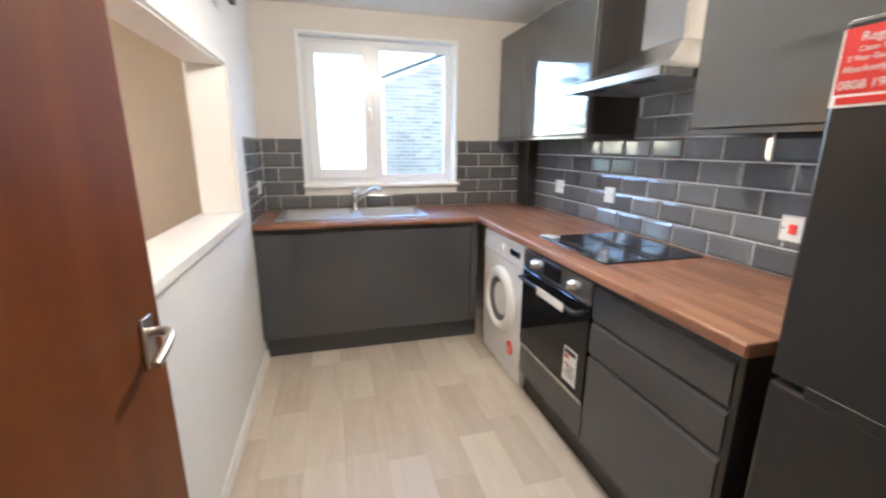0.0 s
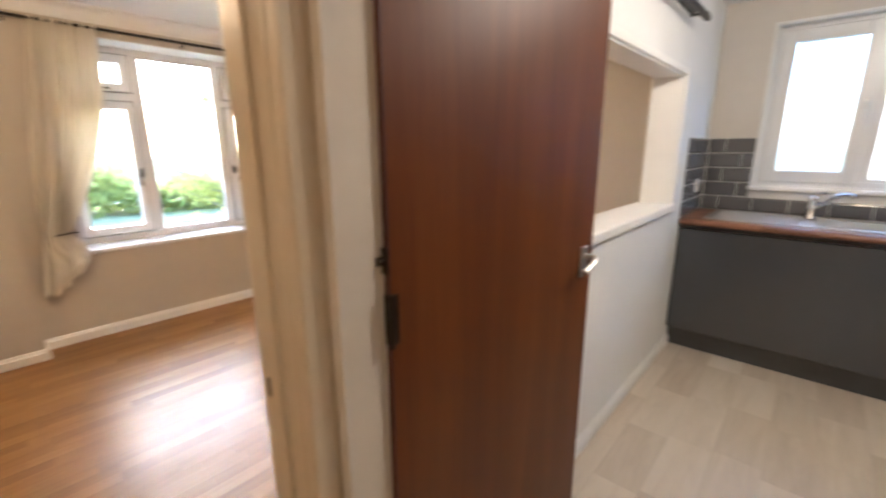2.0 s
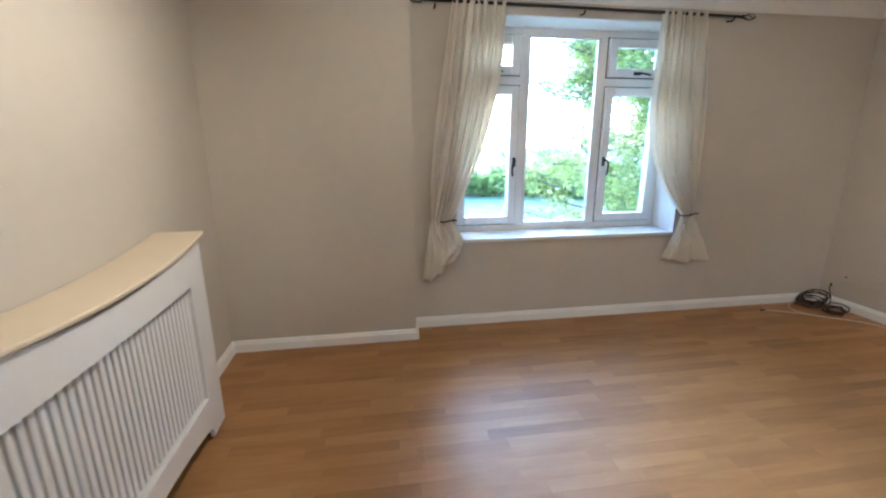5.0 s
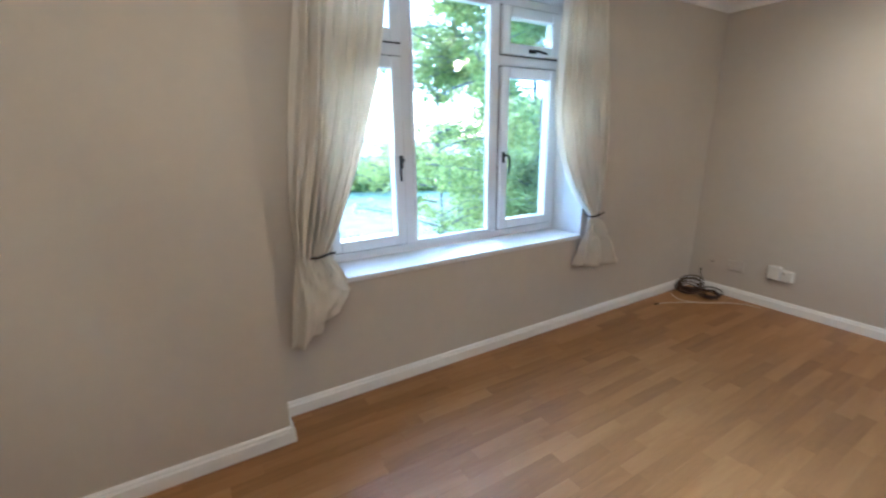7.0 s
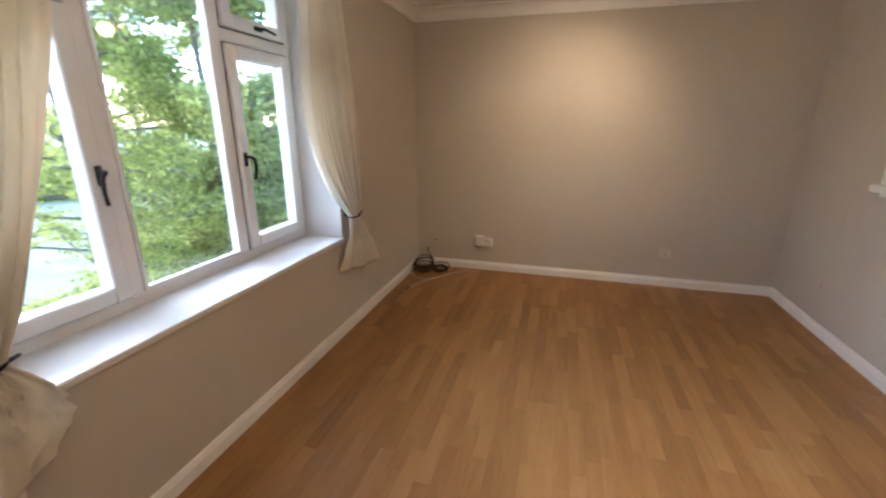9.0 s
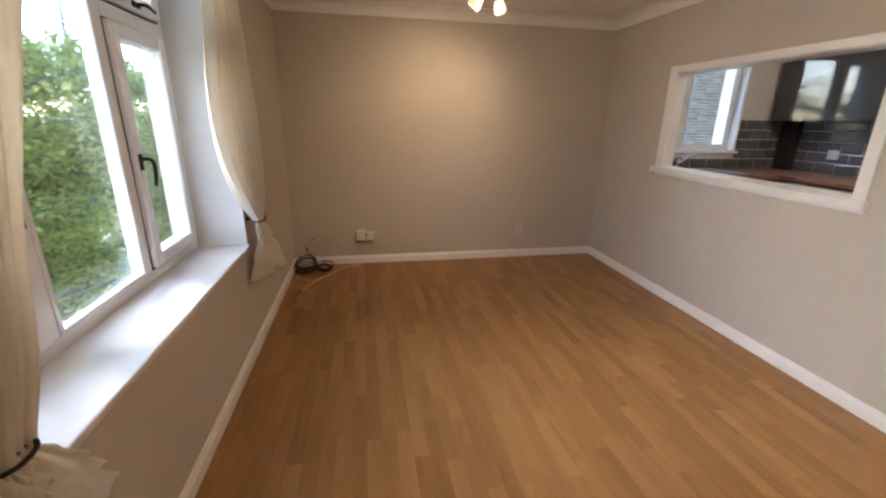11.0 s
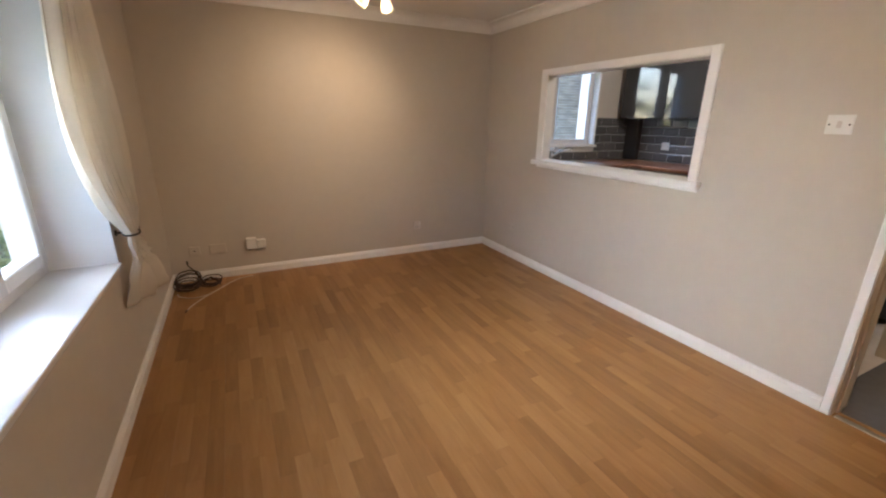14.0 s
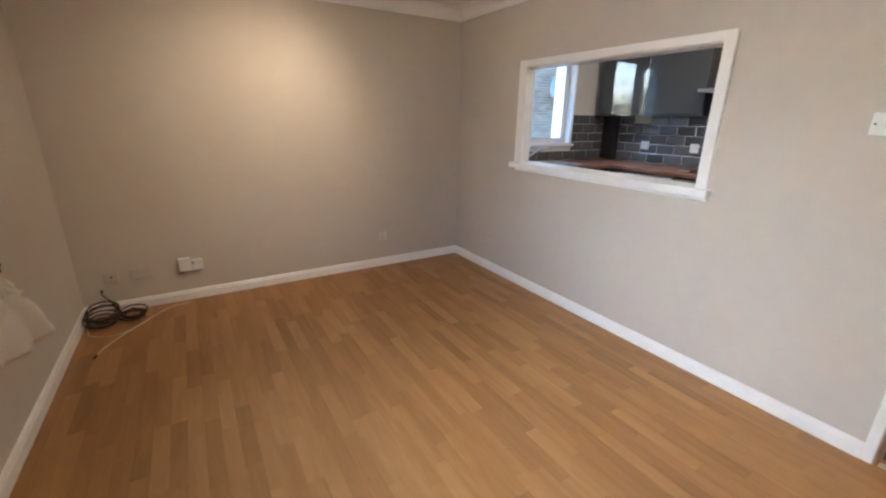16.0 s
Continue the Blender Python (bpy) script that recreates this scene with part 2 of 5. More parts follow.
M_BLACKFRIDGE = paint("black_fridge_enamel", (0.018, 0.017, 0.017), 0.28, 0.1, 0.04, 120)
M_BLACKGLASS = paint("black_oven_glass", (0.008, 0.008, 0.009), 0.05, 0.05, 0)
M_PORTHOLE = paint("grey_porthole_glass", (0.12, 0.12, 0.125), 0.12, 0.2, 0)
M_BLACK = paint("black_plastic", (0.02, 0.02, 0.02), 0.45, 0.1, 0.05)
M_APPL = paint("white_appliance_enamel", (0.78, 0.78, 0.78), 0.25, 0.02, 0.02)
M_STEEL = steel("brushed_steel")
M_SINK = steel("sink_steel", (0.70, 0.70, 0.70), 0.32, (160, 6, 6))
M_BOWL = paint("pressed_sink_steel", (0.62, 0.62, 0.61), 0.35, 0.04, 0.02, 60, metal=0.45)
M_CHROME = steel("chrome", (0.75, 0.75, 0.75), 0.08, (5, 5, 5))
M_SATIN = steel("satin_aluminium", (0.68, 0.67, 0.65), 0.3)
M_BRONZE = steel("dark_hinge_metal", (0.055, 0.042, 0.03), 0.45)
M_BLACKMETAL = paint("black_iron", (0.025, 0.022, 0.02), 0.4, 0.15, 0.1, 200, metal=0.6)
M_PLASTIC = paint("white_switch_plastic", (0.76, 0.75, 0.71), 0.35, 0.02, 0)
M_RED = paint("red_plastic", (0.62, 0.03, 0.02), 0.35, 0.05, 0)
M_PAPER = paint("white_paper_label", (0.78, 0.77, 0.75), 0.6, 0.03, 0.05)
M_CARPET = paint("grey_carpet", (0.118, 0.113, 0.108), 0.95, 0.25, 1.0, 380)
M_GROUT = paint("pale_grout", (0.66, 0.65, 0.63), 0.8, 0.08, 0.3, 300)
M_CABLE_B = paint("brown_cable", (0.035, 0.018, 0.012), 0.5, 0.1, 0)
M_CABLE_W = paint("cream_cable", (0.62, 0.52, 0.38), 0.5, 0.05, 0)
M_SHELF = paint("cream_shelf_paint", (0.66, 0.57, 0.42), 0.4, 0.04, 0.06, 60)


def tile_mat():
    n = Nodes("grey_glazed_tile")
    info = n.add("ShaderNodeObjectInfo")
    n.colour(n.ramp(info.outputs["Random"], [(0.0, (0.10, 0.099, 0.101)), (0.5, (0.125, 0.124, 0.126)), (1.0, (0.15, 0.148, 0.15))]))
    n.rough(n.range(n.noise(9, 3), 0.06, 0.13))
    n.bump(n.noise(18, 2), 0.06, 0.002)
    return n.mat


M_TILE = tile_mat()


def glass_mat():
    n = Nodes("window_glass")
    n.set(Transmission_Weight=1.0, Roughness=0.0, IOR=1.45)
    n.bsdf.inputs["Base Color"].default_value = (0.97, 0.99, 0.98, 1)
    return n.mat


M_GLASS = glass_mat()


def cloth_mat():
    n = Nodes("cream_curtain_cotton")
    w = n.noise(420, 2)
    n.colour(n.ramp(n.noise(5, 4), [(0.3, (0.80, 0.755, 0.655)), (0.7, (0.86, 0.82, 0.73))]))
    n.set(Roughness=0.85, Sheen_Weight=0.15)
    n.bump(w, 0.25, 0.0006)
    t = n.add("ShaderNodeBsdfTranslucent")
    t.inputs["Color"].default_value = (0.80, 0.76, 0.66, 1)
    mx = n.add("ShaderNodeMixShader", Fac=0.32)
    n.link(n.bsdf.outputs[0], mx.inputs[1])
    n.link(t.outputs[0], mx.inputs[2])
    n.link(mx.outputs[0], n.tree.nodes["Material Output"].inputs["Surface"])
    return n.mat


M_CLOTH = cloth_mat()


def bulb_mat(strength):
    n = Nodes("lit_frosted_glass")
    n.set(Emission_Strength=strength, Roughness=0.4)
    n.bsdf.inputs["Emission Color"].default_value = (1.0, 0.66, 0.30, 1)
    n.bsdf.inputs["Base Color"].default_value = (0.9, 0.8, 0.6, 1)
    return n.mat


M_BULB = bulb_mat(1.6)
M_SHADE = bulb_mat(0.04)

# ---------- plan ----------
XW, XE, YN, YS = -3.47, -0.42, 3.29, -1.36      # living room
KX0, KX1 = -0.285, 1.755                        # kitchen
KYS = 0.19                                      # kitchen face of the wall with its door
XM = -0.35                                      # middle of the partition
CEIL = 2.27
WY0, WY1, WZ0, WZ1 = 0.135, 1.835, 0.645, 2.10  # living room window
QX0, QX1, QZ0, QZ1 = 0.013, 1.131, 1.085, 2.10  # kitchen window
HY0, HY1, HZ0, HZ1 = 0.965, 2.36, 1.005, 1.738
HYK = 2.44                                      # far side of the hatch on the kitchen face  # serving hatch
DY0, DY1, DZ = -0.80, 0.045, 2.03               # living room doorway
KD0, KD1 = -0.225, 0.545                        # kitchen doorway
WX = -3.86                                      # outer face of the window wall
YO = 3.60                                       # outer face of the north wall

# ---------- structure ----------
structure("floor_living", boxes([(WX, XM, YS - 0.2, YO, -0.25, -0.012)]), M_FLOOR, "laminate underfloor of the living room", "floor")
structure("floor_kitchen", boxes([(XM, KX1 + 0.2, KYS - 0.06, YO, -0.25, -0.008)]), M_VINYL, "underfloor of the kitchen", "floor")
structure("floor_hall", boxes([(XM, 1.4, -2.2, KYS - 0.06, -0.25, 0.0)]), M_CARPET, "dark grey carpet on the hall floor", "floor")
# unseen overhang, added only to keep high sky light off the window board
structure("roof_eave", boxes([(WX - 1.0, WX, YS - 0.2, YO, CEIL + 0.12, CEIL + 0.3)]), M_UPVC, "unseen white overhang added to keep high sky off the sill", "eave")
structure("ceiling_living", boxes([(WX, XM, YS - 0.2, YO, CEIL, CEIL + 0.2)]), M_CEIL, "white painted living room ceiling", "ceiling")
structure("ceiling_kitchen", boxes([(XM, KX1 + 0.2, -2.2, YO, CEIL, CEIL + 0.2)]), M_CEIL, "white painted kitchen and hall ceiling", "ceiling")


def wall_x(x0, x1, y0, y1, z0, z1, holes):
    """Wall boxes across x with holes (y0, y1, z0, z1)."""
    rows, y = [], y0
    for a, b, c, d in sorted(holes):
        rows.append((x0, x1, y, a, z0, z1))
        if c > z0:
            rows.append((x0, x1, a, b, z0, c))
        if d < z1:
            rows.append((x0, x1, a, b, d, z1))
        y = b
    rows.append((x0, x1, y, y1, z0, z1))
    return boxes(rows)


def wall_y(y0, y1, x0, x1, z0, z1, holes):
    rows, x = [], x0
    for a, b, c, d in sorted(holes):
        rows.append((x, a, y0, y1, z0, z1))
        if c > z0:
            rows.append((a, b, y0, y1, z0, c))
        if d < z1:
            rows.append((a, b, y0, y1, d, z1))
        x = b
    rows.append((x, x1, y0, y1, z0, z1))
    return boxes(rows)


wall_west = structure("wall_west", wall_x(WX, XW, YS, YN, -0.012, CEIL, [(WY0, WY1, WZ0, WZ1)]), M_WALL, "taupe painted wall with the living room window", "wall")
structure("wall_chimney_breast", boxes([(XW, -3.285, YS, -0.17, -0.012, CEIL)]), M_WALL, "shallow taupe projection beside the window", "wall")
structure("wall_north_living", boxes([(WX, XM, YN, YO, -0.012, CEIL)]), M_WALL, "taupe painted end wall of the living room", "wall")
structure("wall_south_living", boxes([(WX, XM, YS - 0.15, YS, -0.012, CEIL)]), M_WALL, "taupe painted wall behind the radiator cover", "wall")
structure("wall_partition_living", wall_x(XE, XM, YS, YN, -0.012, CEIL, [(HY0, HY1 + 0.055, HZ0, HZ1), (DY0, DY1, -0.012, DZ)]), M_WALL, "taupe painted wall with a serving hatch", "wall")
structure("wall_partition_kitchen", wall_x(XM, KX0, KYS, YN, -0.008, CEIL, [(HY0, HYK, HZ0, HZ1)]), M_WHITEWALL, "white painted kitchen side of the hatch wall", "wall")
structure("wall_partition_hall", wall_x(XM, KX0, -2.05, KYS - 0.1, 0.0, CEIL, [(DY0, DY1, 0.0, DZ)]), M_KWALL, "pale painted hall wall beside the doors", "wall")
structure("wall_north_kitchen", wall_y(YN, YO, XM, KX1 + 0.15, -0.008, CEIL, [(QX0, QX1, QZ0, QZ1)]), M_KWALL, "greige painted kitchen wall with the window", "wall")
structure("wall_east_kitchen", boxes([(KX1, KX1 + 0.15, KYS - 0.1, YN, -0.008, CEIL)]), M_KWALL, "greige painted kitchen wall behind the cooker", "wall")
structure("wall_south_kitchen", wall_y(KYS - 0.1, KYS, XM, KX1, 0.0, CEIL, [(KD0, KD1, 0.0, DZ)]), M_KWALL, "pale painted wall with the kitchen doorway", "wall")
structure("wall_east_hall", boxes([(1.25, 1.4, -2.05, KYS - 0.1, 0.0, CEIL)]), M_KWALL, "pale painted hall wall", "wall")
structure("wall_south_hall", boxes([(XM, 1.4, -2.2, -2.05, 0.0, CEIL)]), M_KWALL, "pale painted hall end wall", "wall")


# skirting boards with a moulded top edge
def skirting(name, axis, a, b, face, side, h=0.076, d=0.018, material=None, z=0.0):
    """Along an axis (0: x, 1: y) from a to b; face: the wall's place; side: +1 or -1, into the room."""
    prof = [(0, z), (d, z), (d, z + h - 0.022), (d * 0.72, z + h - 0.016), (d * 0.62, z + h - 0.006), (d * 0.3, z + h), (0, z + h)]
    pts = [(face + side * p, q) for p, q in prof]
    structure(name, extrude_bm(pts, axis, a, b), material or M_TRIM, "white gloss painted skirting board", "skirting")


skirting("baseboard_west", 1, -0.17, YN - 0.018, XW, 1)
skirting("baseboard_breast", 1, YS + 0.018, -0.17, -3.285, 1)
skirting("baseboard_breast_side", 0, XW + 0.018, -3.267, -0.17, 1)
skirting("baseboard_north", 0, XW, XE, YN, -1)
skirting("baseboard_east", 1, 0.078, YN - 0.018, XE, -1)
skirting("baseboard_south", 0, -3.285, XE, YS, 1)
skirting("baseboard_kitchen", 1, KYS, 2.79, KX0, 1, 0.07, 0.015)


# coving round the living room ceiling
def coving(name, axis, a, b, face, side):
    s, n = 0.092, 6
    pts = [(face, CEIL), (face, CEIL - s), (face + side * 0.008, CEIL - s)]
    for k in range(n + 1):
        t = math.pi / 2 * k / n
        pts.append((face + side * (0.012 + (s - 0.02) * (1 - math.cos(t))), CEIL - s + 0.008 + (s - 0.02) * math.sin(t)))
    pts += [(face + side * s, CEIL - 0.008), (face + side * s, CEIL)]
    structure(name, extrude_bm(pts, axis, a, b), M_CEIL, "white plaster coving along the ceiling", "coving", smooth=False)


coving("trim_coving_west", 1, -0.17, YN, XW, 1)
coving("trim_coving_breast", 1, YS, -0.17, -3.285, 1)
coving("trim_coving_breast_side", 0, XW, -3.193, -0.17, 1)
coving("trim_coving_north", 0, XW, XE, YN, -1)
coving("trim_coving_east", 1, YS, YN, XE, -1)
coving("trim_coving_south", 0, -3.285, XE, YS, 1)

# ---------- windows ----------
def frame_bars(x0, x1, a0, a1, z0, z1, w, axis="x", bevel=0.004):
    """Four bars round an opening; x0..x1 is the depth; a: the run along the wall."""
    rows = [(a0, a0 + w, z0, z1), (a1 - w, a1, z0, z1), (a0 + w, a1 - w, z0, z0 + w), (a0 + w, a1 - w, z1 - w, z1)]
    bm = bmesh.new()
    for p, q, r, s in rows:
        if axis == "x":
            box_bm(x0, x1, p, q, r, s, bevel, bm)
        else:
            box_bm(p, q, x0, x1, r, s, bevel, bm)
    return bm


def casement_handle(parent, x, y, z, side, axis="x"):
    """Cranked window handle with a base plate."""
    if axis == "x":
        h = part("window_handle", box_bm(x, x + 0.008, y - 0.012, y + 0.012, z - 0.035, z + 0.035, 0.003), M_BLACKMETAL, parent, "black metal casement handle")
        part("lever", tube_bm([(x + 0.006, y, z + 0.012), (x + 0.035, y, z + 0.012), (x + 0.042, y + side * 0.018, z - 0.005), (x + 0.04, y + side * 0.022, z - 0.055), (x + 0.036, y + side * 0.016, z - 0.1)], 0.0075, 8), M_BLACKMETAL, h)
    else:
        h = part("window_handle", box_bm(y - 0.012, y + 0.012, x - 0.008, x, z - 0.035, z + 0.035, 0.003), M_SATIN, parent, "white metal casement handle")
        part("lever", tube_bm([(y, x - 0.006, z + 0.01), (y, x - 0.035, z + 0.01), (y + side * 0.01, x - 0.042, z - 0.01), (y + side * 0.012, x - 0.04, z - 0.1)], 0.007, 8), M_SATIN, h)


window_1 = thing("window_1", (WX, 1.0, WZ0), "white plastic window with two casements and fanlights", "window", kind="structure")
fx0, fx1 = -3.795, -3.735
part("window_frame", frame_bars(fx0, fx1, WY0, WY1, WZ0, WZ1, 0.05), M_UPVC, window_1)
for a, b in ((0.648, 0.708), (1.252, 1.312)):
    part("mullion", box_bm(fx0, fx1, a, b, WZ0 + 0.05, WZ1 - 0.05, 0.004), M_UPVC, window_1)
p = part("pane", box_bm(-3.772, -3.766, 0.702, 1.258, WZ0 + 0.045, WZ1 - 0.045), M_GLASS, window_1)
p.visible_shadow = False
part("bead", frame_bars(-3.762, -3.730, 0.708, 1.252, WZ0 + 0.05, WZ1 - 0.05, 0.017, bevel=0.003), M_UPVC, window_1)
for a, b, hy, sd in ((WY0 + 0.05, 0.648, 0.620, 1), (1.312, WY1 - 0.05, 1.340, -1)):
    part("transom", box_bm(fx0, fx1, a, b, 1.715, 1.775, 0.004), M_UPVC, window_1)
    for z0, z1 in ((WZ0 + 0.052, 1.713), (1.777, WZ1 - 0.052)):
        s = part("sash", frame_bars(-3.785, -3.712, a + 0.003, b - 0.003, z0 + 0.003, z1 - 0.003, 0.062, bevel=0.006), M_UPVC, window_1)
        g = part("pane", box_bm(-3.758, -3.752, a + 0.058, b - 0.058, z0 + 0.058, z1 - 0.058), M_GLASS, s)
        g.visible_shadow = False
        part("gasket", frame_bars(-3.750, -3.734, a - 0.003, b + 0.003, z0 - 0.003, z1 + 0.003, 0.0055, bevel=0.0), M_GASKET, s)
    casement_handle(window_1, -3.712, hy, 1.17, 1 if sd < 0 else -1)
    yc = (a + b) / 2
    fh = part("fanlight_handle", box_bm(-3.712, -3.702, yc - 0.03, yc + 0.03, 1.795, 1.818, 0.003), M_BLACKMETAL, window_1)
    part("lever", tube_bm([(-3.705, yc, 1.806), (-3.675, yc, 1.806), (-3.668, yc + 0.04, 1.80), (-3.672, yc + 0.085, 1.795)], 0.007, 8), M_BLACKMETAL, fh)
# board, cheeks and head of the deep window opening
structure("window_sill_1", box_bm(-3.74, XW + 0.014, WY0 - 0.004, WY1 - 0.0, WZ0 - 0.024, WZ0 + 0.004, 0.006, seg=2), M_SILL, "white gloss painted window board", "window sill")
structure("trim_reveal_1", boxes([(-3.734, XW - 0.002, WY0, WY0 + 0.006, WZ0 + 0.004, WZ1), (-3.734, XW - 0.002, WY1 - 0.006, WY1, WZ0 + 0.004, WZ1), (-3.734, XW - 0.002, WY0 + 0.006, WY1 - 0.006, WZ1 - 0.006, WZ1)]), M_WHITEWALL, "white painted window reveal", "reveal")

window_2 = thing("window_2", (0.57, 3.4, QZ0), "white plastic kitchen window with one opening casement", "window", kind="structure")
qy0, qy1 = 3.385, 3.445
part("window_frame", frame_bars(qy0, qy1, QX0, QX1, QZ0, QZ1, 0.045, "y"), M_UPVC, window_2)
part("mullion", box_bm(0.505, 0.560, qy0, qy1, QZ0 + 0.045, QZ1 - 0.045, 0.004), M_UPVC, window_2)
s = part("sash", frame_bars(qy0 - 0.018, qy1 - 0.01, QX0 + 0.03, 0.522, QZ0 + 0.03, QZ1 - 0.03, 0.078, "y", 0.006), M_UPVC, window_2)
g = part("pane", box_bm(QX0 + 0.10, 0.452, 3.41, 3.416, QZ0 + 0.10, QZ1 - 0.10), M_GLASS, s)
g.visible_shadow = False
part("bead", frame_bars(qy0 - 0.003, qy0 + 0.02, 0.560, QX1 - 0.045, QZ0 + 0.045, QZ1 - 0.045, 0.02, "y", 0.003), M_UPVC, window_2)
g = part("pane", box_bm(0.556, QX1 - 0.041, 3.41, 3.416, QZ0 + 0.041, QZ1 - 0.041), M_GLASS, window_2)
g.visible_shadow = False
casement_handle(window_2, qy0 - 0.018, 0.495, 1.60, 1, "y")
structure("window_sill_2", box_bm(QX0 - 0.022, QX1 + 0.03, 3.25, 3.386, QZ0 - 0.022, QZ0 + 0.004, 0.006, seg=2), M_TRIM, "white kitchen window board", "window sill")
structure("trim_reveal_2", boxes([(QX0, QX0 + 0.006, YN + 0.002, 3.384, QZ0 + 0.004, QZ1), (QX1 - 0.006, QX1, YN + 0.002, 3.384, QZ0 + 0.004, QZ1), (QX0 + 0.006, QX1 - 0.006, YN + 0.002, 3.384, QZ1 - 0.006, QZ1)]), M_WHITEWALL, "white kitchen window reveal", "reveal")
structure("trim_window_2", frame_bars(YN - 0.008, YN - 0.0005, QX0 - 0.012, QX1 + 0.012, QZ0 + 0.004, QZ1 + 0.012, 0.012, "y", 0.002), M_TRIM, "white edging round the kitchen window", "trim")

# ---------- serving hatch ----------
structure("trim_hatch_lining", boxes([(XE, KX0, HY0, HY0 + 0.015, HZ0 + 0.022, HZ1), (XE, KX0, HY0 + 0.015, HYK - 0.016, HZ1 - 0.015, HZ1)]), M_TRIM, "white lining of the serving hatch", "hatch lining")
structure("trim_hatch_jamb", extrude_bm([(XE, HY1 - 0.004), (KX0, HYK - 0.018), (KX0, HYK - 0.001), (XM, HYK - 0.001), (XM, HY1 + 0.054), (XE, HY1 + 0.054)], 2, HZ0 + 0.022, HZ1 - 0.016), M_TRIM, "white splayed jamb of the serving hatch", "hatch lining")
structure("trim_hatch_living", boxes([(XE - 0.016, XE, HY0 - 0.048, HY0 + 0.010, HZ0 - 0.005, HZ1 + 0.038), (XE - 0.016, XE, HY1 - 0.010, HY1 + 0.072, HZ0 - 0.005, HZ1 + 0.038), (XE - 0.016, XE, HY0 + 0.010, HY1 - 0.010, HZ1 - 0.010, HZ1 + 0.038)], 0.003), M_TRIM, "white painted architrave round the hatch", "architrave")
structure("trim_hatch_kitchen", boxes([(KX0, KX0 + 0.014, HY0 - 0.05, HY0 + 0.006, HZ0 + 0.021, HZ1 + 0.03), (KX0, KX0 + 0.014, HYK - 0.006, HYK + 0.02, HZ0 + 0.02, HZ1 + 0.03), (KX0, KX0 + 0.014, HY0 + 0.006, HYK - 0.006, HZ1 - 0.006, HZ1 + 0.03)], 0.003), M_TRIM, "white kitchen side architrave of the hatch", "architrave")
structure("trim_hatch_sill", box_bm(XE - 0.045, KX0 + 0.03, HY0 - 0.07, HYK + 0.022, HZ0 - 0.022, HZ0 + 0.02, 0.006, seg=2), M_TRIM, "white painted hatch shelf with horns", "hatch sill")
structure("trim_hatch_apron", box_bm(XE - 0.014, XE, HY0 - 0.06, HY1 + 0.06, HZ0 - 0.044, HZ0 - 0.0225, 0.003), M_TRIM, "white moulding under the hatch shelf", "moulding")

# ---------- door linings ----------
structure("door_frame_living", boxes([(XE - 0.004, KX0 + 0.004, DY1 - 0.012, DY1, 0, DZ), (XE - 0.004, KX0 + 0.004, DY0, DY0 + 0.022, 0, DZ), (XE - 0.004, KX0 + 0.004, DY0 + 0.022, DY1 - 0.012, DZ - 0.022, DZ),
           (XE + 0.045, XE + 0.085, DY1 - 0.020, DY1 - 0.012, 0, DZ - 0.022), (XE + 0.045, XE + 0.085, DY0 + 0.022, DY0 + 0.034, 0, DZ - 0.022)], 0.002), M_CREAM, "cream gloss painted door lining", "door frame")
structure("trim_architrave_living", boxes([(XE - 0.018, XE, DY1 - 0.008, DY1 + 0.032, 0, DZ + 0.06), (XE - 0.018, XE, DY0 - 0.068, DY0 + 0.008, 0, DZ + 0.06), (XE - 0.018, XE, DY0 + 0.008, DY1 - 0.008, DZ - 0.008, DZ + 0.06)], 0.004), M_TRIM, "white painted architrave of the living room door", "architrave")
# broad corner post between the two doors, on the hall side
post = extrude_bm([(KX0, DY1 - 0.010), (KX0 + 0.030, DY1 - 0.010), (KX0 + 0.036, DY1 - 0.005), (KX0 + 0.036, 0.078), (KX0 + 0.031, 0.083), (KX0 + 0.031, 0.092), (KX0 + 0.036, 0.097),
                   (KX0 + 0.036, 0.135), (KX0 + 0.040, 0.140), (KX0 + 0.040, 0.174), (KX0 + 0.036, 0.178), (KX0, 0.178)], 2, 0.0, DZ + 0.06)
structure("trim_post_hall", post, M_CREAM, "cream gloss painted corner architrave between two doors", "architrave")
structure("trim_architrave_hall", boxes([(KX0, KX0 + 0.02, DY0 - 0.068, DY0 + 0.008, 0, DZ + 0.06), (KX0, KX0 + 0.02, DY0 + 0.008, DY1 - 0.008, DZ - 0.008, DZ + 0.06), (KD1 - 0.008, KD1 + 0.068, KYS - 0.118, KYS - 0.1, 0, DZ + 0.06), (-0.245, KD1 - 0.008, KYS - 0.118, KYS - 0.1, DZ - 0.008, DZ + 0.06)], 0.004), M_CREAM, "cream painted architraves on the hall side", "architrave")
structure("door_frame_kitchen", boxes([(KD1 - 0.022, KD1, KYS - 0.1, KYS + 0.002, 0, DZ), (-0.245, KD1 - 0.022, KYS - 0.1, KYS + 0.002, DZ - 0.022, DZ)], 0.002), M_CREAM, "cream gloss kitchen door lining", "door frame")
part("strike_plate", box_bm(-0.402, -0.386, DY1 - 0.0145, DY1 - 0.0115, 0.875, 0.915, 0.001), M_BRONZE, bpy.data.objects["door_frame_living"], "worn dark metal strike plate")
structure("trim_threshold", box_bm(XE - 0.005, XE + 0.03, DY0 + 0.022, DY1 - 0.022, 0.0, 0.006, 0.003), M_SATIN, "metal strip across the living room doorway", "threshold")


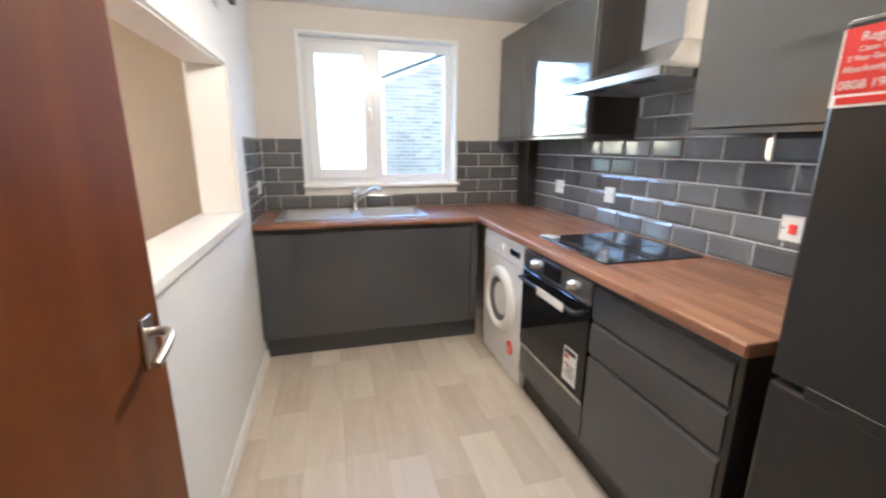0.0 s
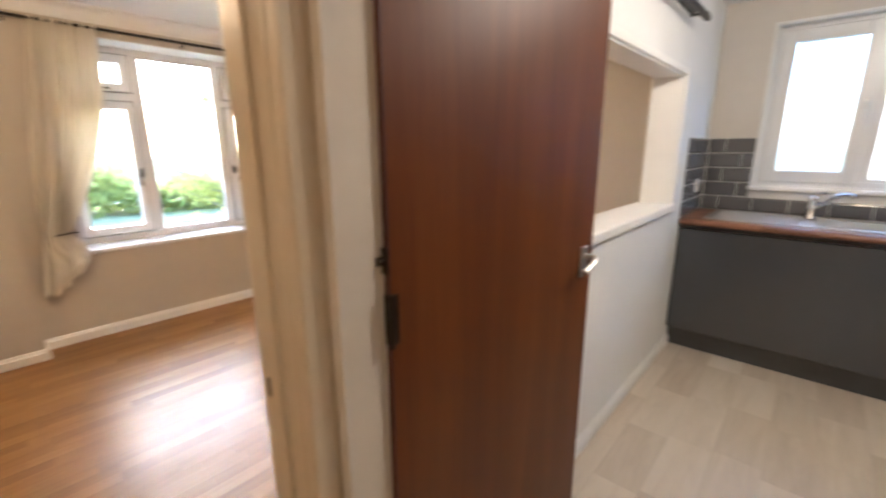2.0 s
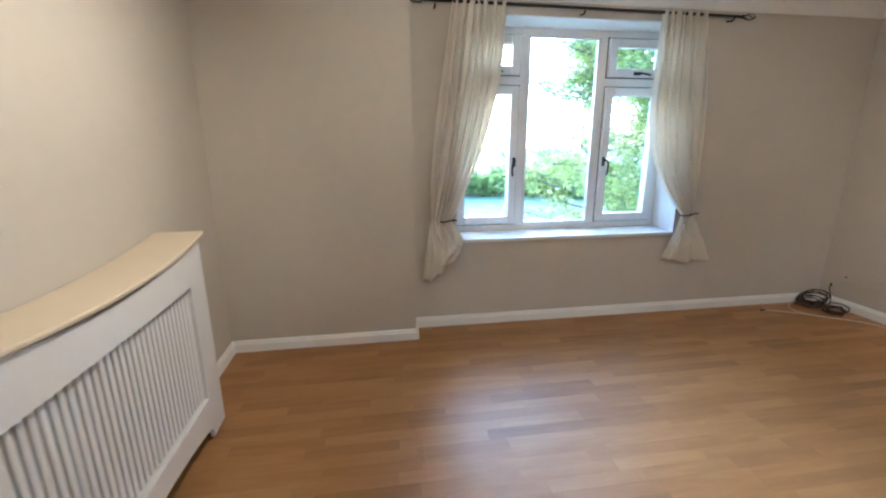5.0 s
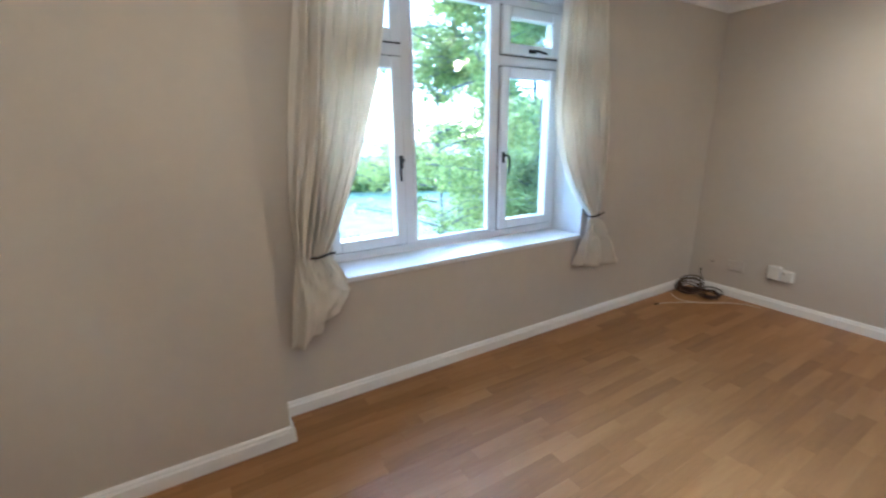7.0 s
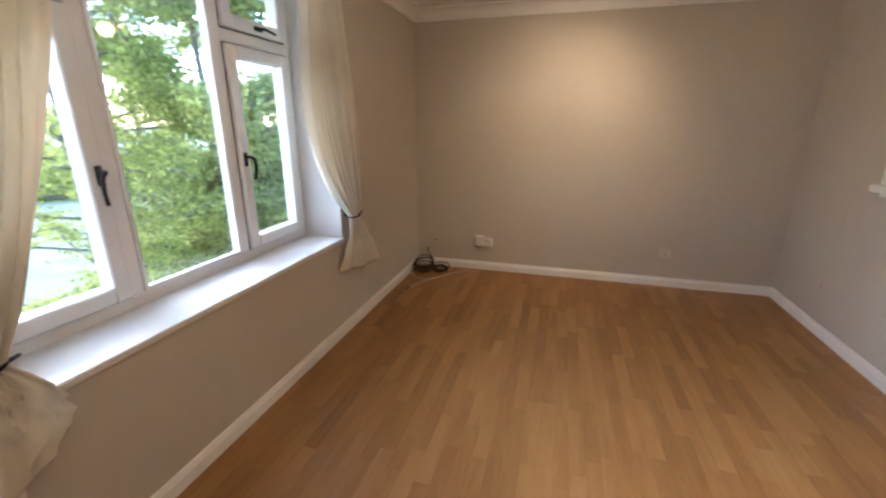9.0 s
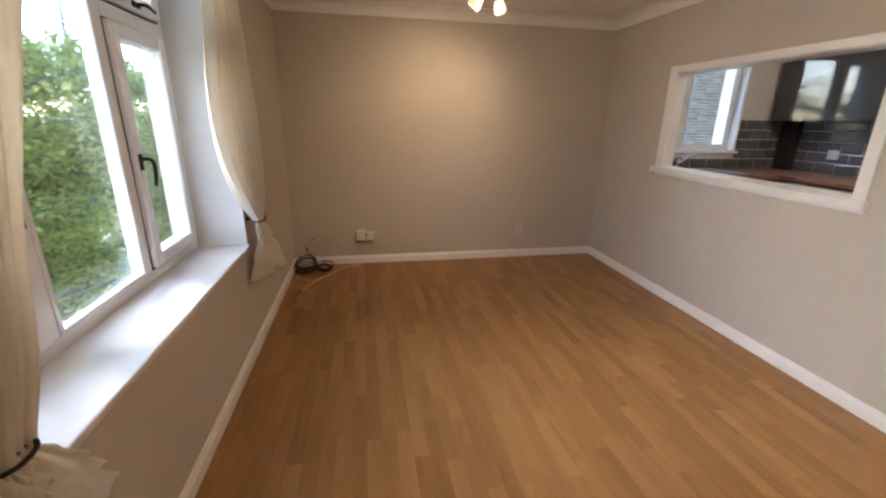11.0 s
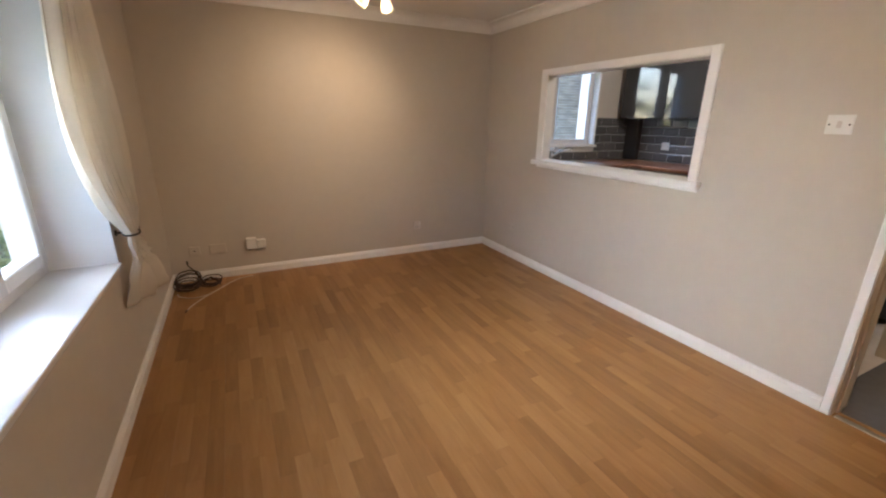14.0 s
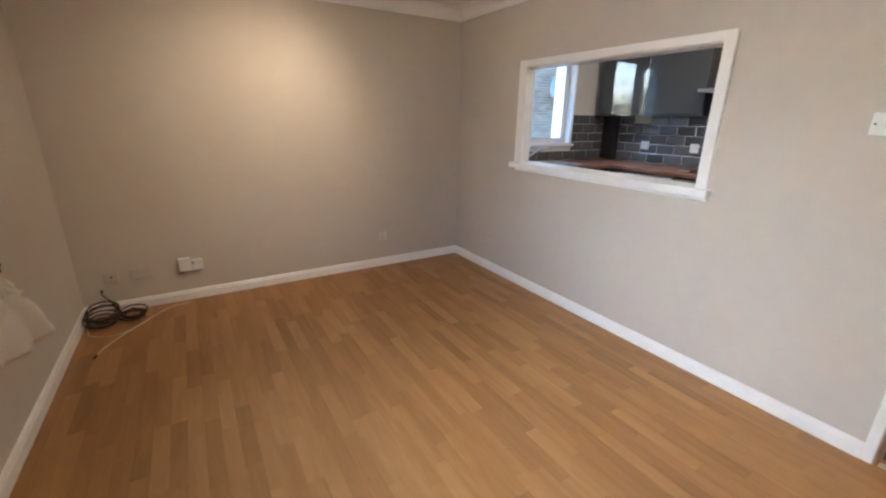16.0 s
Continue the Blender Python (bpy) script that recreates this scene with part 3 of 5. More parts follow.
# ---------- doors ----------
def door(name, width, label):
    """Flush wooden door, hinge at the origin, leaf along +y, face towards +x, with lever handles on both faces."""
    d = thing(name, (0, 0, 0), label, "door", kind="structure")
    part("leaf", box_bm(-0.040, -0.0015, 0.0, width, 0.006, 2.0, 0.0), M_DOOR, d)
    part("hinge_edge", boxes([(-0.040, 0.0, -0.003, 0.0, 0.006, 2.0)]), M_DOOREDGE, d, "dark stained door edge")
    part("face", box_bm(-0.0015, 0.0, 0.0, width, 0.006, 2.0), M_DOOR, d)
    for side in (1, -1):
        x = 0.0 if side > 0 else -0.040
        pl = part("handle_plate", box_bm(x, x + side * 0.007, width - 0.070, width - 0.034, 0.965, 1.06, 0.002) if side > 0 else box_bm(x - 0.007, x, width - 0.070, width - 0.034, 0.965, 1.06, 0.002), M_SATIN, d, "satin aluminium lever handle")
        part("lever", tube_bm([(x + side * 0.006, width - 0.052, 1.03), (x + side * 0.034, width - 0.052, 1.03), (x + side * 0.046, width - 0.066, 1.026), (x + side * 0.048, width - 0.10, 1.012), (x + side * 0.046, width - 0.128, 1.002)], 0.0085, 10), M_SATIN, pl)
    part("latch", box_bm(-0.030, -0.010, width, width + 0.003, 0.98, 1.06), M_SATIN, d)
    for z in (0.25, 0.985, 1.72):
        h = part("hinge", boxes([(-0.034, 0.004, -0.006, -0.003, z, z + 0.10), (-0.002, 0.002, -0.004, 0.016, z, z + 0.10)], 0.0005), M_BRONZE, d, "dark worn butt hinge")
        part("knuckle", cyl_bm((0.006, -0.005, z - 0.003), (0.006, -0.005, z + 0.103), 0.006, seg=12), M_BRONZE, h)
    return d


door_1 = door("door_1", 0.768, "reddish-brown varnished wooden kitchen door standing open")
door_1.matrix_world = pose(-0.210, 0.192, 0, 0, 0, -4.7)
door_2 = door("door_2", 0.765, "reddish-brown varnished wooden living room door standing open")
door_2.matrix_world = pose(-0.43, -0.815, 0, 0, 0, 117.0)
for o in (door_1, door_2):
    for c in o.children:
        c.matrix_parent_inverse = Matrix.Identity(4)
for z in (0.25, 0.985, 1.72):
    hp = part("hinge_plate", box_bm(KX0 + 0.0395, KX0 + 0.0425, 0.138, 0.180, z, z + 0.10, 0.0005), M_BRONZE, bpy.data.objects["trim_post_hall"], "dark worn hinge leaf")
    for dz in (0.02, 0.05, 0.08):
        part("screw", cyl_bm((KX0 + 0.0425, 0.163, z + dz), (KX0 + 0.0435, 0.163, z + dz), 0.004, seg=8), M_SATIN, hp)
# small bolt above the hinge
lk = thing("latch_keep", (-0.23, 0.186, 1.12), "small worn brass bolt on the door edge", "door bolt")
part("bolt", cyl_bm((-0.222, 0.1885, 1.150), (-0.222, 0.172, 1.150), 0.008, seg=14), M_BRONZE, lk)
part("plate", box_bm(-0.238, -0.208, 0.1845, 0.1875, 1.125, 1.175, 0.001), M_BRONZE, lk)

# ---------- curtains ----------
pole = thing("curtain_pole", (-3.40, 1.0, 2.145), "black iron curtain pole with cage finials", "curtain pole")
part("rod", cyl_bm((-3.40, -0.06, 2.14), (-3.40, 2.07, 2.128), 0.0095, seg=14), M_BLACKMETAL, pole, smooth=True)
for y, z, sd in ((-0.06, 2.14, -1), (2.07, 2.128, 1)):
    fin = part("finial", lathe_bm([(0.002, 0), (0.011, 0.002), (0.013, 0.008), (0.008, 0.016), (0.005, 0.02)], (-3.40, y, z), (0, sd, 0)), M_BLACKMETAL, pole)
    cage = bmesh.new()
    for k in range(4):
        a = math.pi / 2 * k + 0.4
        tube_bm([(-3.40, y + sd * 0.016, z), (-3.40 + 0.024 * math.cos(a), y + sd * 0.05, z + 0.024 * math.sin(a)), (-3.40 + 0.014 * math.cos(a + 0.9), y + sd * 0.085, z + 0.014 * math.sin(a + 0.9)), (-3.40, y + sd * 0.105, z)], 0.003, 6, cage)
    part("cage", cage, M_BLACKMETAL, fin)
for y in (-0.01, 0.95, 2.02):
    part("bracket", tube_bm([(XW, y, 2.115), (-3.42, y, 2.105), (-3.40, y, 2.122)], 0.006, 8), M_BLACKMETAL, pole)


def curtain(name, top, tie, band, tie_z, foot, foot_z, seed, label, bulge, fat):
    """A gathered curtain held back by a tie: (left, right) edges along y at its top, at the tie and at its foot."""
    r = random.Random(seed)
    c = thing(name, (-3.40, (foot[0] + foot[1]) / 2, foot_z), label, "curtain", group="window curtains")
    bm = bmesh.new()
    nu, nv = 96, 80
    ph = [r.uniform(0, 6.28) for _ in range(6)]
    grid = []
    ztop = 2.152
    for j in range(nv + 1):
        z = ztop + (foot_z - ztop) * j / nv
        row = []
        low = z < tie_z
        if not low:
            k = (ztop - z) / (ztop - tie_z)
            l = top[0] + (tie[0] - top[0]) * (k ** (-bulge) if bulge < 0 else min(1, k * 1.15) ** 0.9)
            rr = top[1] + (tie[1] - top[1]) * (k ** 0.9 if bulge < 0 else k ** bulge)
            amp = 0.020 + 0.012 * k
            push = fat * math.sin(math.pi * k ** 1.6)
        else:
            k = (tie_z - z) / (tie_z - foot_z)
            q = k ** 0.7
            l = tie[0] + (foot[0] - tie[0]) * q
            rr = tie[1] + (foot[1] - tie[1]) * q + (0.075 * math.sin(math.pi * min(1, k ** 0.8)) if bulge > 0 else 0)
            amp = 0.013 + 0.004 * k
            push = (0.02 if bulge > 0 else 0.10) * k
        tight = math.exp(-((z - tie_z) / 0.09) ** 2)
        for i in range(nu + 1):
            u = i / nu
            w = u + (0 if low else 0.02 * math.sin(5 * u + ph[0] + z * 1.5))
            d = math.sin(2 * math.pi * (7 if not low else 7 - 4.6 * min(1, k * 2.2)) * w + ph[1]) + (0.5 if not low else 0.5 * max(0, 1 - 2 * k)) * math.sin(2 * math.pi * 12.5 * w + ph[2] + 2 * z) + 0.35 * math.sin(2 * math.pi * 3 * w + ph[3] - z)
            x = -3.40 + amp * d * (1 - 0.45 * tight) + (push if bulge > 0 else push * (1.3 * u - 0.5) if low else push * (1.5 * u - 1.0))
            zz = z
            y = l + (rr - l) * u + 0.006 * math.sin(14 * u + 5 * z + ph[3])
            if low:
                # the bunched side hangs in soft crumples, the other as a plain hem
                bunch = (u ** 1.5 if bulge > 0 else 0.25)
                n1 = noise.noise(Vector((u * 3.2 + seed, z * 11.0, seed * 1.7)))
                n2 = noise.noise(Vector((u * 8.0 + seed, z * 19.0, 4.0 + seed)))
                x += (0.055 * n1 + 0.022 * n2 + 0.055 * math.sin(math.pi * k)) * bunch * min(1, k * 4)
                y += 0.030 * n2 * bunch * min(1, k * 4)
                zz += 0.008 * math.sin(7 * u + ph[2]) * k + (0.11 * u * u * k * k if bulge > 0 else 0.02 * u * k)
            inside = bulge < 0 and not low and y < WY1 - 0.03
            row.append(bm.verts.new((min(max(x, XW - 0.06 if inside else XW + 0.012), -3.265 if bulge > 0 else -3.225), y, zz)))
        grid.append(row)
    for a, b in zip(grid, grid[1:]):
        for i in range(nu):
            bm.faces.new((a[i], a[i + 1], b[i + 1], b[i])).smooth = True
    ob = part("cloth", bm, M_CLOTH, c)
    so = ob.modifiers.new("thick", "SOLIDIFY")
    so.thickness = 0.0025
    y0, y1 = band
    ring = [(-3.40 + 0.036 * math.cos(a), (y0 + y1) / 2 + ((y1 - y0) / 2 + 0.008) * math.sin(a), tie_z + 0.006 * math.sin(a)) for a in [2 * math.pi * k / 14 for k in range(15)]]
    part("tie_band", tube_bm(ring, 0.0045, 8), M_BLACKMETAL, c, "dark tie-back band")
    return c


curtain("curtain", (0.090, 0.425), (-0.05, 0.085), (0.02, 0.085), 0.80, (-0.107, 0.065), 0.385, 3, "cream cotton curtain tied back, its foot bunched", 2.6, -0.05)
curtain("curtain", (1.49, 1.815), (1.835, 1.905), (1.835, 1.905), 0.79, (1.745, 2.02), 0.43, 8, "cream cotton curtain tied back beside the window", -3.3, 0.065)
for y, sd, out in ((0.03, 1, 0.07), (1.865, 1, 0.09)):
    hk = thing("tieback_hook", (XW, y, 0.79), "black iron tie-back hook on the wall", "curtain hook", group="tie-back hooks")
    part("rose", cyl_bm((XW, y + sd * 0.02, 0.79), (XW + 0.006, y + sd * 0.02, 0.79), 0.016, seg=16), M_BLACKMETAL, hk)
    part("hook", tube_bm([(XW + 0.004, y + sd * 0.02, 0.79), (XW + out - 0.03, y + sd * 0.022, 0.79), (XW + out, y + sd * 0.035, 0.795), (XW + out, y + sd * 0.075, 0.80), (XW + out - 0.015, y + sd * 0.10, 0.797)], 0.0055, 8), M_BLACKMETAL, hk)


# ---------- ceiling lights ----------
def spotlight(at, turn, aim, bulb, spread):
    """Ceiling fitting with frosted glass shades on short arms, lit."""
    x, y, z = at
    f = thing("ceiling_spotlight", at, "brass ceiling light with lit frosted glass shades", "ceiling light", group="living room lights")
    part("rose", lathe_bm([(0.002, 0), (0.055, 0), (0.055, -0.012), (0.04, -0.022), (0.012, -0.028), (0.002, -0.028)], (x, y, z)), M_BRONZE, f)
    part("stem", cyl_bm((x, y, z - 0.025), (x, y, z - 0.11), 0.008, seg=12), M_BRONZE, f)
    for k in range(2):
        a = turn + 1.9 * (k - 0.5)
        dx, dy = math.cos(a), math.sin(a)
        arm = part("arm", tube_bm([(x, y, z - 0.10), (x + 0.04 * dx, y + 0.04 * dy, z - 0.115), (x + 0.075 * dx, y + 0.075 * dy, z - 0.14)], 0.007, 8), M_BRONZE, f)
        base = Vector((x + 0.075 * dx, y + 0.075 * dy, z - 0.14))
        ax = Vector((dx * 0.62, dy * 0.62, -0.78)).normalized()
        part("holder", lathe_bm([(0.002, -0.005), (0.018, -0.005), (0.02, 0.02), (0.014, 0.025)], base, ax), M_BRONZE, arm)
        part("shade", lathe_bm([(0.016, 0.018), (0.026, 0.03), (0.036, 0.055), (0.041, 0.085), (0.043, 0.10), (0.0405, 0.10), (0.0385, 0.085), (0.033, 0.055), (0.023, 0.032)], base, ax), M_SHADE, arm, "frosted amber glass shade")
        part("bulb", ball_bm(base + ax * 0.07, 0.024, seg=14), M_BULB, arm, smooth=True)
    lamp("bulb_light", "POINT", Matrix.Translation((x, y, z - 0.235)), bulb, WARM, size=0.05)
    # the beam that leaves the open mouths of the shades
    mouth = Vector((x, y, z - 0.23)) + Vector(aim).normalized() * 0.16
    beam = lamp("shade_beam", "SPOT", look(mouth, mouth + Vector(aim)), spread, WARM, size=0.05)
    beam.data.spot_size, beam.data.spot_blend = radians(112), 1.0
    return f


spotlight((-1.93, 2.23, CEIL), 1.9, (-0.22, 1.0, -0.75), 0.45, 1.7)
spotlight((-1.93, -0.25, CEIL), -1.6, (-0.25, -1.0, -0.75), 0.85, 1.95)
kl = thing("kitchen_ceiling_light", (0.75, 1.45, CEIL), "round white kitchen ceiling light, lit", "ceiling light")
part("base", cyl_bm((0.75, 1.45, CEIL), (0.75, 1.45, CEIL - 0.03), 0.13, seg=32), M_PLASTIC, kl)
part("diffuser", lathe_bm([(0.125, -0.03), (0.12, -0.05), (0.09, -0.068), (0.04, -0.078), (0.002, -0.08)], (0.75, 1.45, CEIL)), bulb_mat(0.25), kl)
lamp("kitchen_bulb", "POINT", Matrix.Translation((0.75, 1.45, CEIL - 0.16)), 1.4, (1.0, 0.76, 0.50), size=0.08)

hl = thing("hall_ceiling_light", (0.3, -1.6, CEIL), "round white hall ceiling light, lit", "ceiling light")
part("base", cyl_bm((0.3, -1.6, CEIL), (0.3, -1.6, CEIL - 0.03), 0.13, seg=32), M_PLASTIC, hl)
part("diffuser", lathe_bm([(0.125, -0.03), (0.12, -0.05), (0.09, -0.068), (0.04, -0.078), (0.002, -0.08)], (0.3, -1.6, CEIL)), bulb_mat(0.25), hl)
lamp("hall_bulb", "POINT", Matrix.Translation((0.3, -1.6, CEIL - 0.16)), 0.55, WARM, size=0.08)

# ---------- radiator cover ----------
rc = thing("radiator_cover", (-1.95, YS, 0), "white bow-fronted radiator cover with a cream shelf", "radiator cover")
RX0, RX1 = -2.56, -1.36


def bow(x, ends=-1.172, mid=0.010):
    t = (x - (RX0 + RX1) / 2) / ((RX1 - RX0) / 2)
    return ends + mid * (1 - t * t)


def bowed(x0, x1, z0, z1, back, front, n=28, arch=0.0, sag=0.0):
    """A bowed board: follows the front's curve between two offsets; its lower edge may be arched and its upper edge sag."""
    bm = bmesh.new()
    cols = []
    for k in range(n + 1):
        x = x0 + (x1 - x0) * k / n
        t = (x - (RX0 + RX1) / 2) / ((RX1 - RX0) / 2)
        lo = z0 + arch * max(0.0, 1 - (t / 0.86) ** 2) ** 0.5 if abs(t) < 0.86 else z0
        hi = z1 - sag * max(0.0, 1 - (t / 0.76) ** 2)
        cols.append([bm.verts.new((x, bow(x) + o, z)) for o, z in ((back, lo), (front, lo), (front, hi), (back, hi))])
    for a, b in zip(cols, cols[1:]):
        for j in range(4):
            bm.faces.new((a[j], a[(j + 1) % 4], b[(j + 1) % 4], b[j]))
    bm.faces.new(cols[0])
    bm.faces.new(cols[-1][::-1])
    bmesh.ops.recalc_face_normals(bm, faces=bm.faces)
    return bm


GX0, GX1, GZ0, GZ1 = -2.42, -1.51, 0.215, 0.735
M_RADWHITE = paint("white_satin_mdf", (0.78, 0.78, 0.79), 0.35, 0.02, 0.03, 80)
part("front_top_rail", bowed(GX0, GX1, GZ1, 0.895, -0.018, 0, sag=0.042), M_RADWHITE, rc)
part("front_bottom_rail", bowed(GX0, GX1, 0.02, GZ0, -0.018, 0, arch=0.095), M_RADWHITE, rc)
part("front_stile", bowed(RX0, GX0, 0.02, 0.895, -0.018, 0, 5), M_RADWHITE, rc)
part("front_stile", bowed(GX1, RX1, 0.02, 0.895, -0.018, 0, 5), M_RADWHITE, rc)
for x in (GX0 + 0.004, GX1 - 0.004):
    part("grille_rebate", box_bm(x - 0.008, x + 0.008, bow(x) - 0.03, bow(x) - 0.019, GZ0, GZ1), M_RADWHITE, rc)
part("slat_rail", bowed(GX0, GX1, GZ1 - 0.004, GZ1 + 0.012, -0.034, -0.020), M_RADWHITE, rc)
part("slat_rail", bowed(GX0, GX1, GZ0 - 0.012, GZ0 + 0.004, -0.034, -0.020), M_RADWHITE, rc)
nsl = 30
for k in range(nsl):
    x = GX0 + (k + 0.5) * (GX1 - GX0) / nsl
    part("slat", box_bm(x - 0.011, x + 0.011, bow(x) - 0.033, bow(x) - 0.021, GZ0 + 0.004, GZ1 - 0.004, 0.002), M_RADWHITE, rc)
part("side_panel", box_bm(RX1 - 0.018, RX1, YS + 0.072, -1.1905, 0.0, 0.895, 0.001), M_RADWHITE, rc)
part("side_panel", box_bm(RX0, RX0 + 0.018, YS + 0.072, -1.1905, 0.0, 0.895, 0.001), M_RADWHITE, rc)
part("wall_batten", box_bm(RX1 - 0.012, RX1 + 0.012, YS + 0.018, YS + 0.056, 0.0, 0.895, 0.001), M_RADWHITE, rc, "white batten on the wall")
part("wall_batten", box_bm(RX0, RX0 + 0.018, YS + 0.018, YS + 0.056, 0.0, 0.895, 0.001), M_RADWHITE, rc)

# the shelf: curved front, sagging in the middle, its ends lifted off the cover
sh = bmesh.new()
cols = []
for k in range(33):
    u = -1 + 2 * k / 32
    x = (RX0 + RX1) / 2 + u * ((RX1 - RX0) / 2 + 0.03)
    z = 0.868 + 0.052 * abs(u) ** 2
    yf = -1.160 + 0.012 * (1 - u * u)
    cols.append([sh.verts.new(v) for v in ((x, YS + 0.004, z), (x, yf, z), (x, yf + 0.004, z + 0.005), (x, yf + 0.004, z + 0.013), (x, yf, z + 0.018), (x, YS + 0.004, z + 0.018))])
for p, q in zip(cols, cols[1:]):
    for j in range(6):
        sh.faces.new((p[j], p[(j + 1) % 6], q[(j + 1) % 6], q[j]))
sh.faces.new(cols[0])
sh.faces.new(cols[-1][::-1])
bmesh.ops.recalc_face_normals(sh, faces=sh.faces)
part("shelf", sh, M_SHELF, rc, "cream painted curved shelf, sagging", smooth=True)
# ribbed radiator behind the grille
rad = thing("radiator", (-1.95, YS, 0.12), "white steel panel radiator behind the grille", "radiator")
part("panel", box_bm(-2.45, -1.48, YS + 0.04, YS + 0.075, 0.13, 0.75, 0.01), M_RADWHITE, rad)
for k in range(24):
    x = -2.43 + k * 0.04
    part("rib", box_bm(x, x + 0.022, YS + 0.0755, YS + 0.083, 0.16, 0.72, 0.003), M_RADWHITE, rad)


# ---------- switches, sockets, boxes ----------
def plate_y(name, x, z, w, h, material, label, category, y=YN, d=0.010, dots=True):
    """Flat plate on a wall that faces -y."""
    s = thing(name, (x, y, z), label, category)
    part("plate", box_bm(x - w / 2, x + w / 2, y - d, y, z - h / 2, z + h / 2, 0.003), material, s)
    if dots:
        for k in (-1, 1):
            part("screw", cyl_bm((x + k * w * 0.36, y - d + 0.001, z), (x + k * w * 0.36, y - d - 0.0012, z), 0.004, seg=10), M_SATIN, s)
    return s


M_OVERPAINT = paint("taupe_overpainted_plastic", (0.56, 0.51, 0.44), 0.6, 0.04, 0.05)
M_SOCKGREY = paint("greyed_socket_plastic", (0.62, 0.58, 0.53), 0.4, 0.03, 0)
plate_y("blanking_plate", -3.11, 0.262, 0.125, 0.085, M_OVERPAINT, "painted-over blanking plate low on the wall", "socket")
ap = plate_y("aerial_socket", -3.285, 0.26, 0.08, 0.08, M_OVERPAINT, "painted-over aerial socket with a dark hole", "socket", dots=False)
part("hole", cyl_bm((-3.285, YN - 0.0095, 0.262), (-3.285, YN - 0.0125, 0.262), 0.007, seg=12), M_BLACK, ap)
sk = plate_y("wall_socket", -1.245, 0.29, 0.082, 0.082, M_SOCKGREY, "greyish wall socket low on the end wall", "socket")
part("rocker", box_bm(-1.225, -1.213, YN - 0.013, YN - 0.0095, 0.295, 0.318, 0.001), M_PLASTIC, sk)
for k in (-1, 0, 1):
    part("pin_hole", box_bm(-1.249 + k * 0.011, -1.245 + k * 0.011, YN - 0.0106, YN - 0.0096, 0.268 + (0.012 if k == 0 else 0), 0.276 + (0.014 if k == 0 else 0)), M_BLACK, sk)
bx = thing("telephone_box", (-2.85, YN, 0.28), "white plastic telephone junction boxes on the wall", "junction box")
part("master_box", box_bm(-2.885, -2.802, YN - 0.035, YN, 0.232, 0.335, 0.006), M_PLASTIC, bx)
part("side_box", box_bm(-2.800, -2.725, YN - 0.028, YN, 0.232, 0.315, 0.005), M_PLASTIC, bx)
part("port", box_bm(-2.868, -2.852, YN - 0.03, YN - 0.012, 0.224, 0.233), M_BLACK, bx)
part("port", cyl_bm((-2.787, YN - 0.027, 0.293), (-2.787, YN - 0.0305, 0.293), 0.006, seg=10), M_BLACK, bx)


def plate_x(name, y, z, w, h, x, side, label, material=None, d=0.009):
    """Flat plate on a wall across x, facing side."""
    s = thing(name, (x, y, z), label, "socket" if "socket" in name else "switch")
    a, b = sorted((x, x + side * d))
    part("plate", box_bm(a, b, y - w / 2, y + w / 2, z - h / 2, z + h / 2, 0.003), material or M_PLASTIC, s)
    for k in (-1, 1):
        part("screw", cyl_bm((x + side * d, y + k * w * 0.37, z), (x + side * (d + 0.0012), y + k * w * 0.37, z), 0.0042, seg=10), M_BRONZE, s)
    return s


sw = plate_x("light_switch", 0.322, 1.362, 0.10, 0.085, XE, -1, "white light switch on the hatch wall")
part("rocker", box_bm(XE - 0.014, XE - 0.008, 0.313, 0.331, 1.347, 1.377, 0.002), M_SOCKGREY, sw)
plate_x("painted_socket", 2.745, 0.325, 0.09, 0.085, XE, -1, "painted-over wall socket under the hatch", paint("painted_socket_plastic", (0.58, 0.53, 0.46), 0.7, 0.03, 0), 0.006)

# ---------- loose cables ----------
cb = thing("cable_coil", (-3.33, 3.1, 0), "tangled brown coaxial cable coiled in the corner", "cable")
r = random.Random(4)
for cx, cy, n, rad0 in ((-3.345, 3.09, 9, 0.085), (-3.19, 3.11, 5, 0.07)):
    for k in range(n):
        a0, tilt = r.uniform(0, 6.28), r.uniform(0.1, 1.1)
        rr = rad0 * r.uniform(0.7, 1.12)
        ox, oy = r.uniform(-0.015, 0.015), r.uniform(-0.015, 0.015)
        pts = []
        for j in range(13):
            a = a0 + 2 * math.pi * j / 12 * 1.02
            pts.append((cx + ox + rr * math.cos(a) + r.uniform(-0.006, 0.006), cy + oy + rr * 0.8 * math.sin(a), 0.008 + 0.006 * k + 0.085 * (0.5 + 0.5 * math.sin(a)) * tilt + r.uniform(0, 0.006)))
        part("loop", tube_bm(pts, 0.0046, 6), M_CABLE_B, cb)
part("tail", tube_bm([(-3.24, 3.12, 0.02), (-3.27, 3.16, 0.09), (-3.32, 3.2, 0.14), (-3.35, 3.23, 0.165), (-3.345, 3.235, 0.175)], 0.0042, 6), M_CABLE_B, cb)
part("tail", tube_bm([(-3.24, 3.13, 0.02), (-3.19, 3.17, 0.055), (-3.14, 3.13, 0.02), (-3.12, 3.09, 0.006)], 0.0042, 6), M_CABLE_B, cb)
part("plug", cyl_bm((-3.345, 3.235, 0.172), (-3.35, 3.237, 0.195), 0.007, seg=10), M_BLACK, cb)
cw = thing("loose_flex", (-3.1, 2.95, 0), "cream flex lying on the laminate floor", "cable")
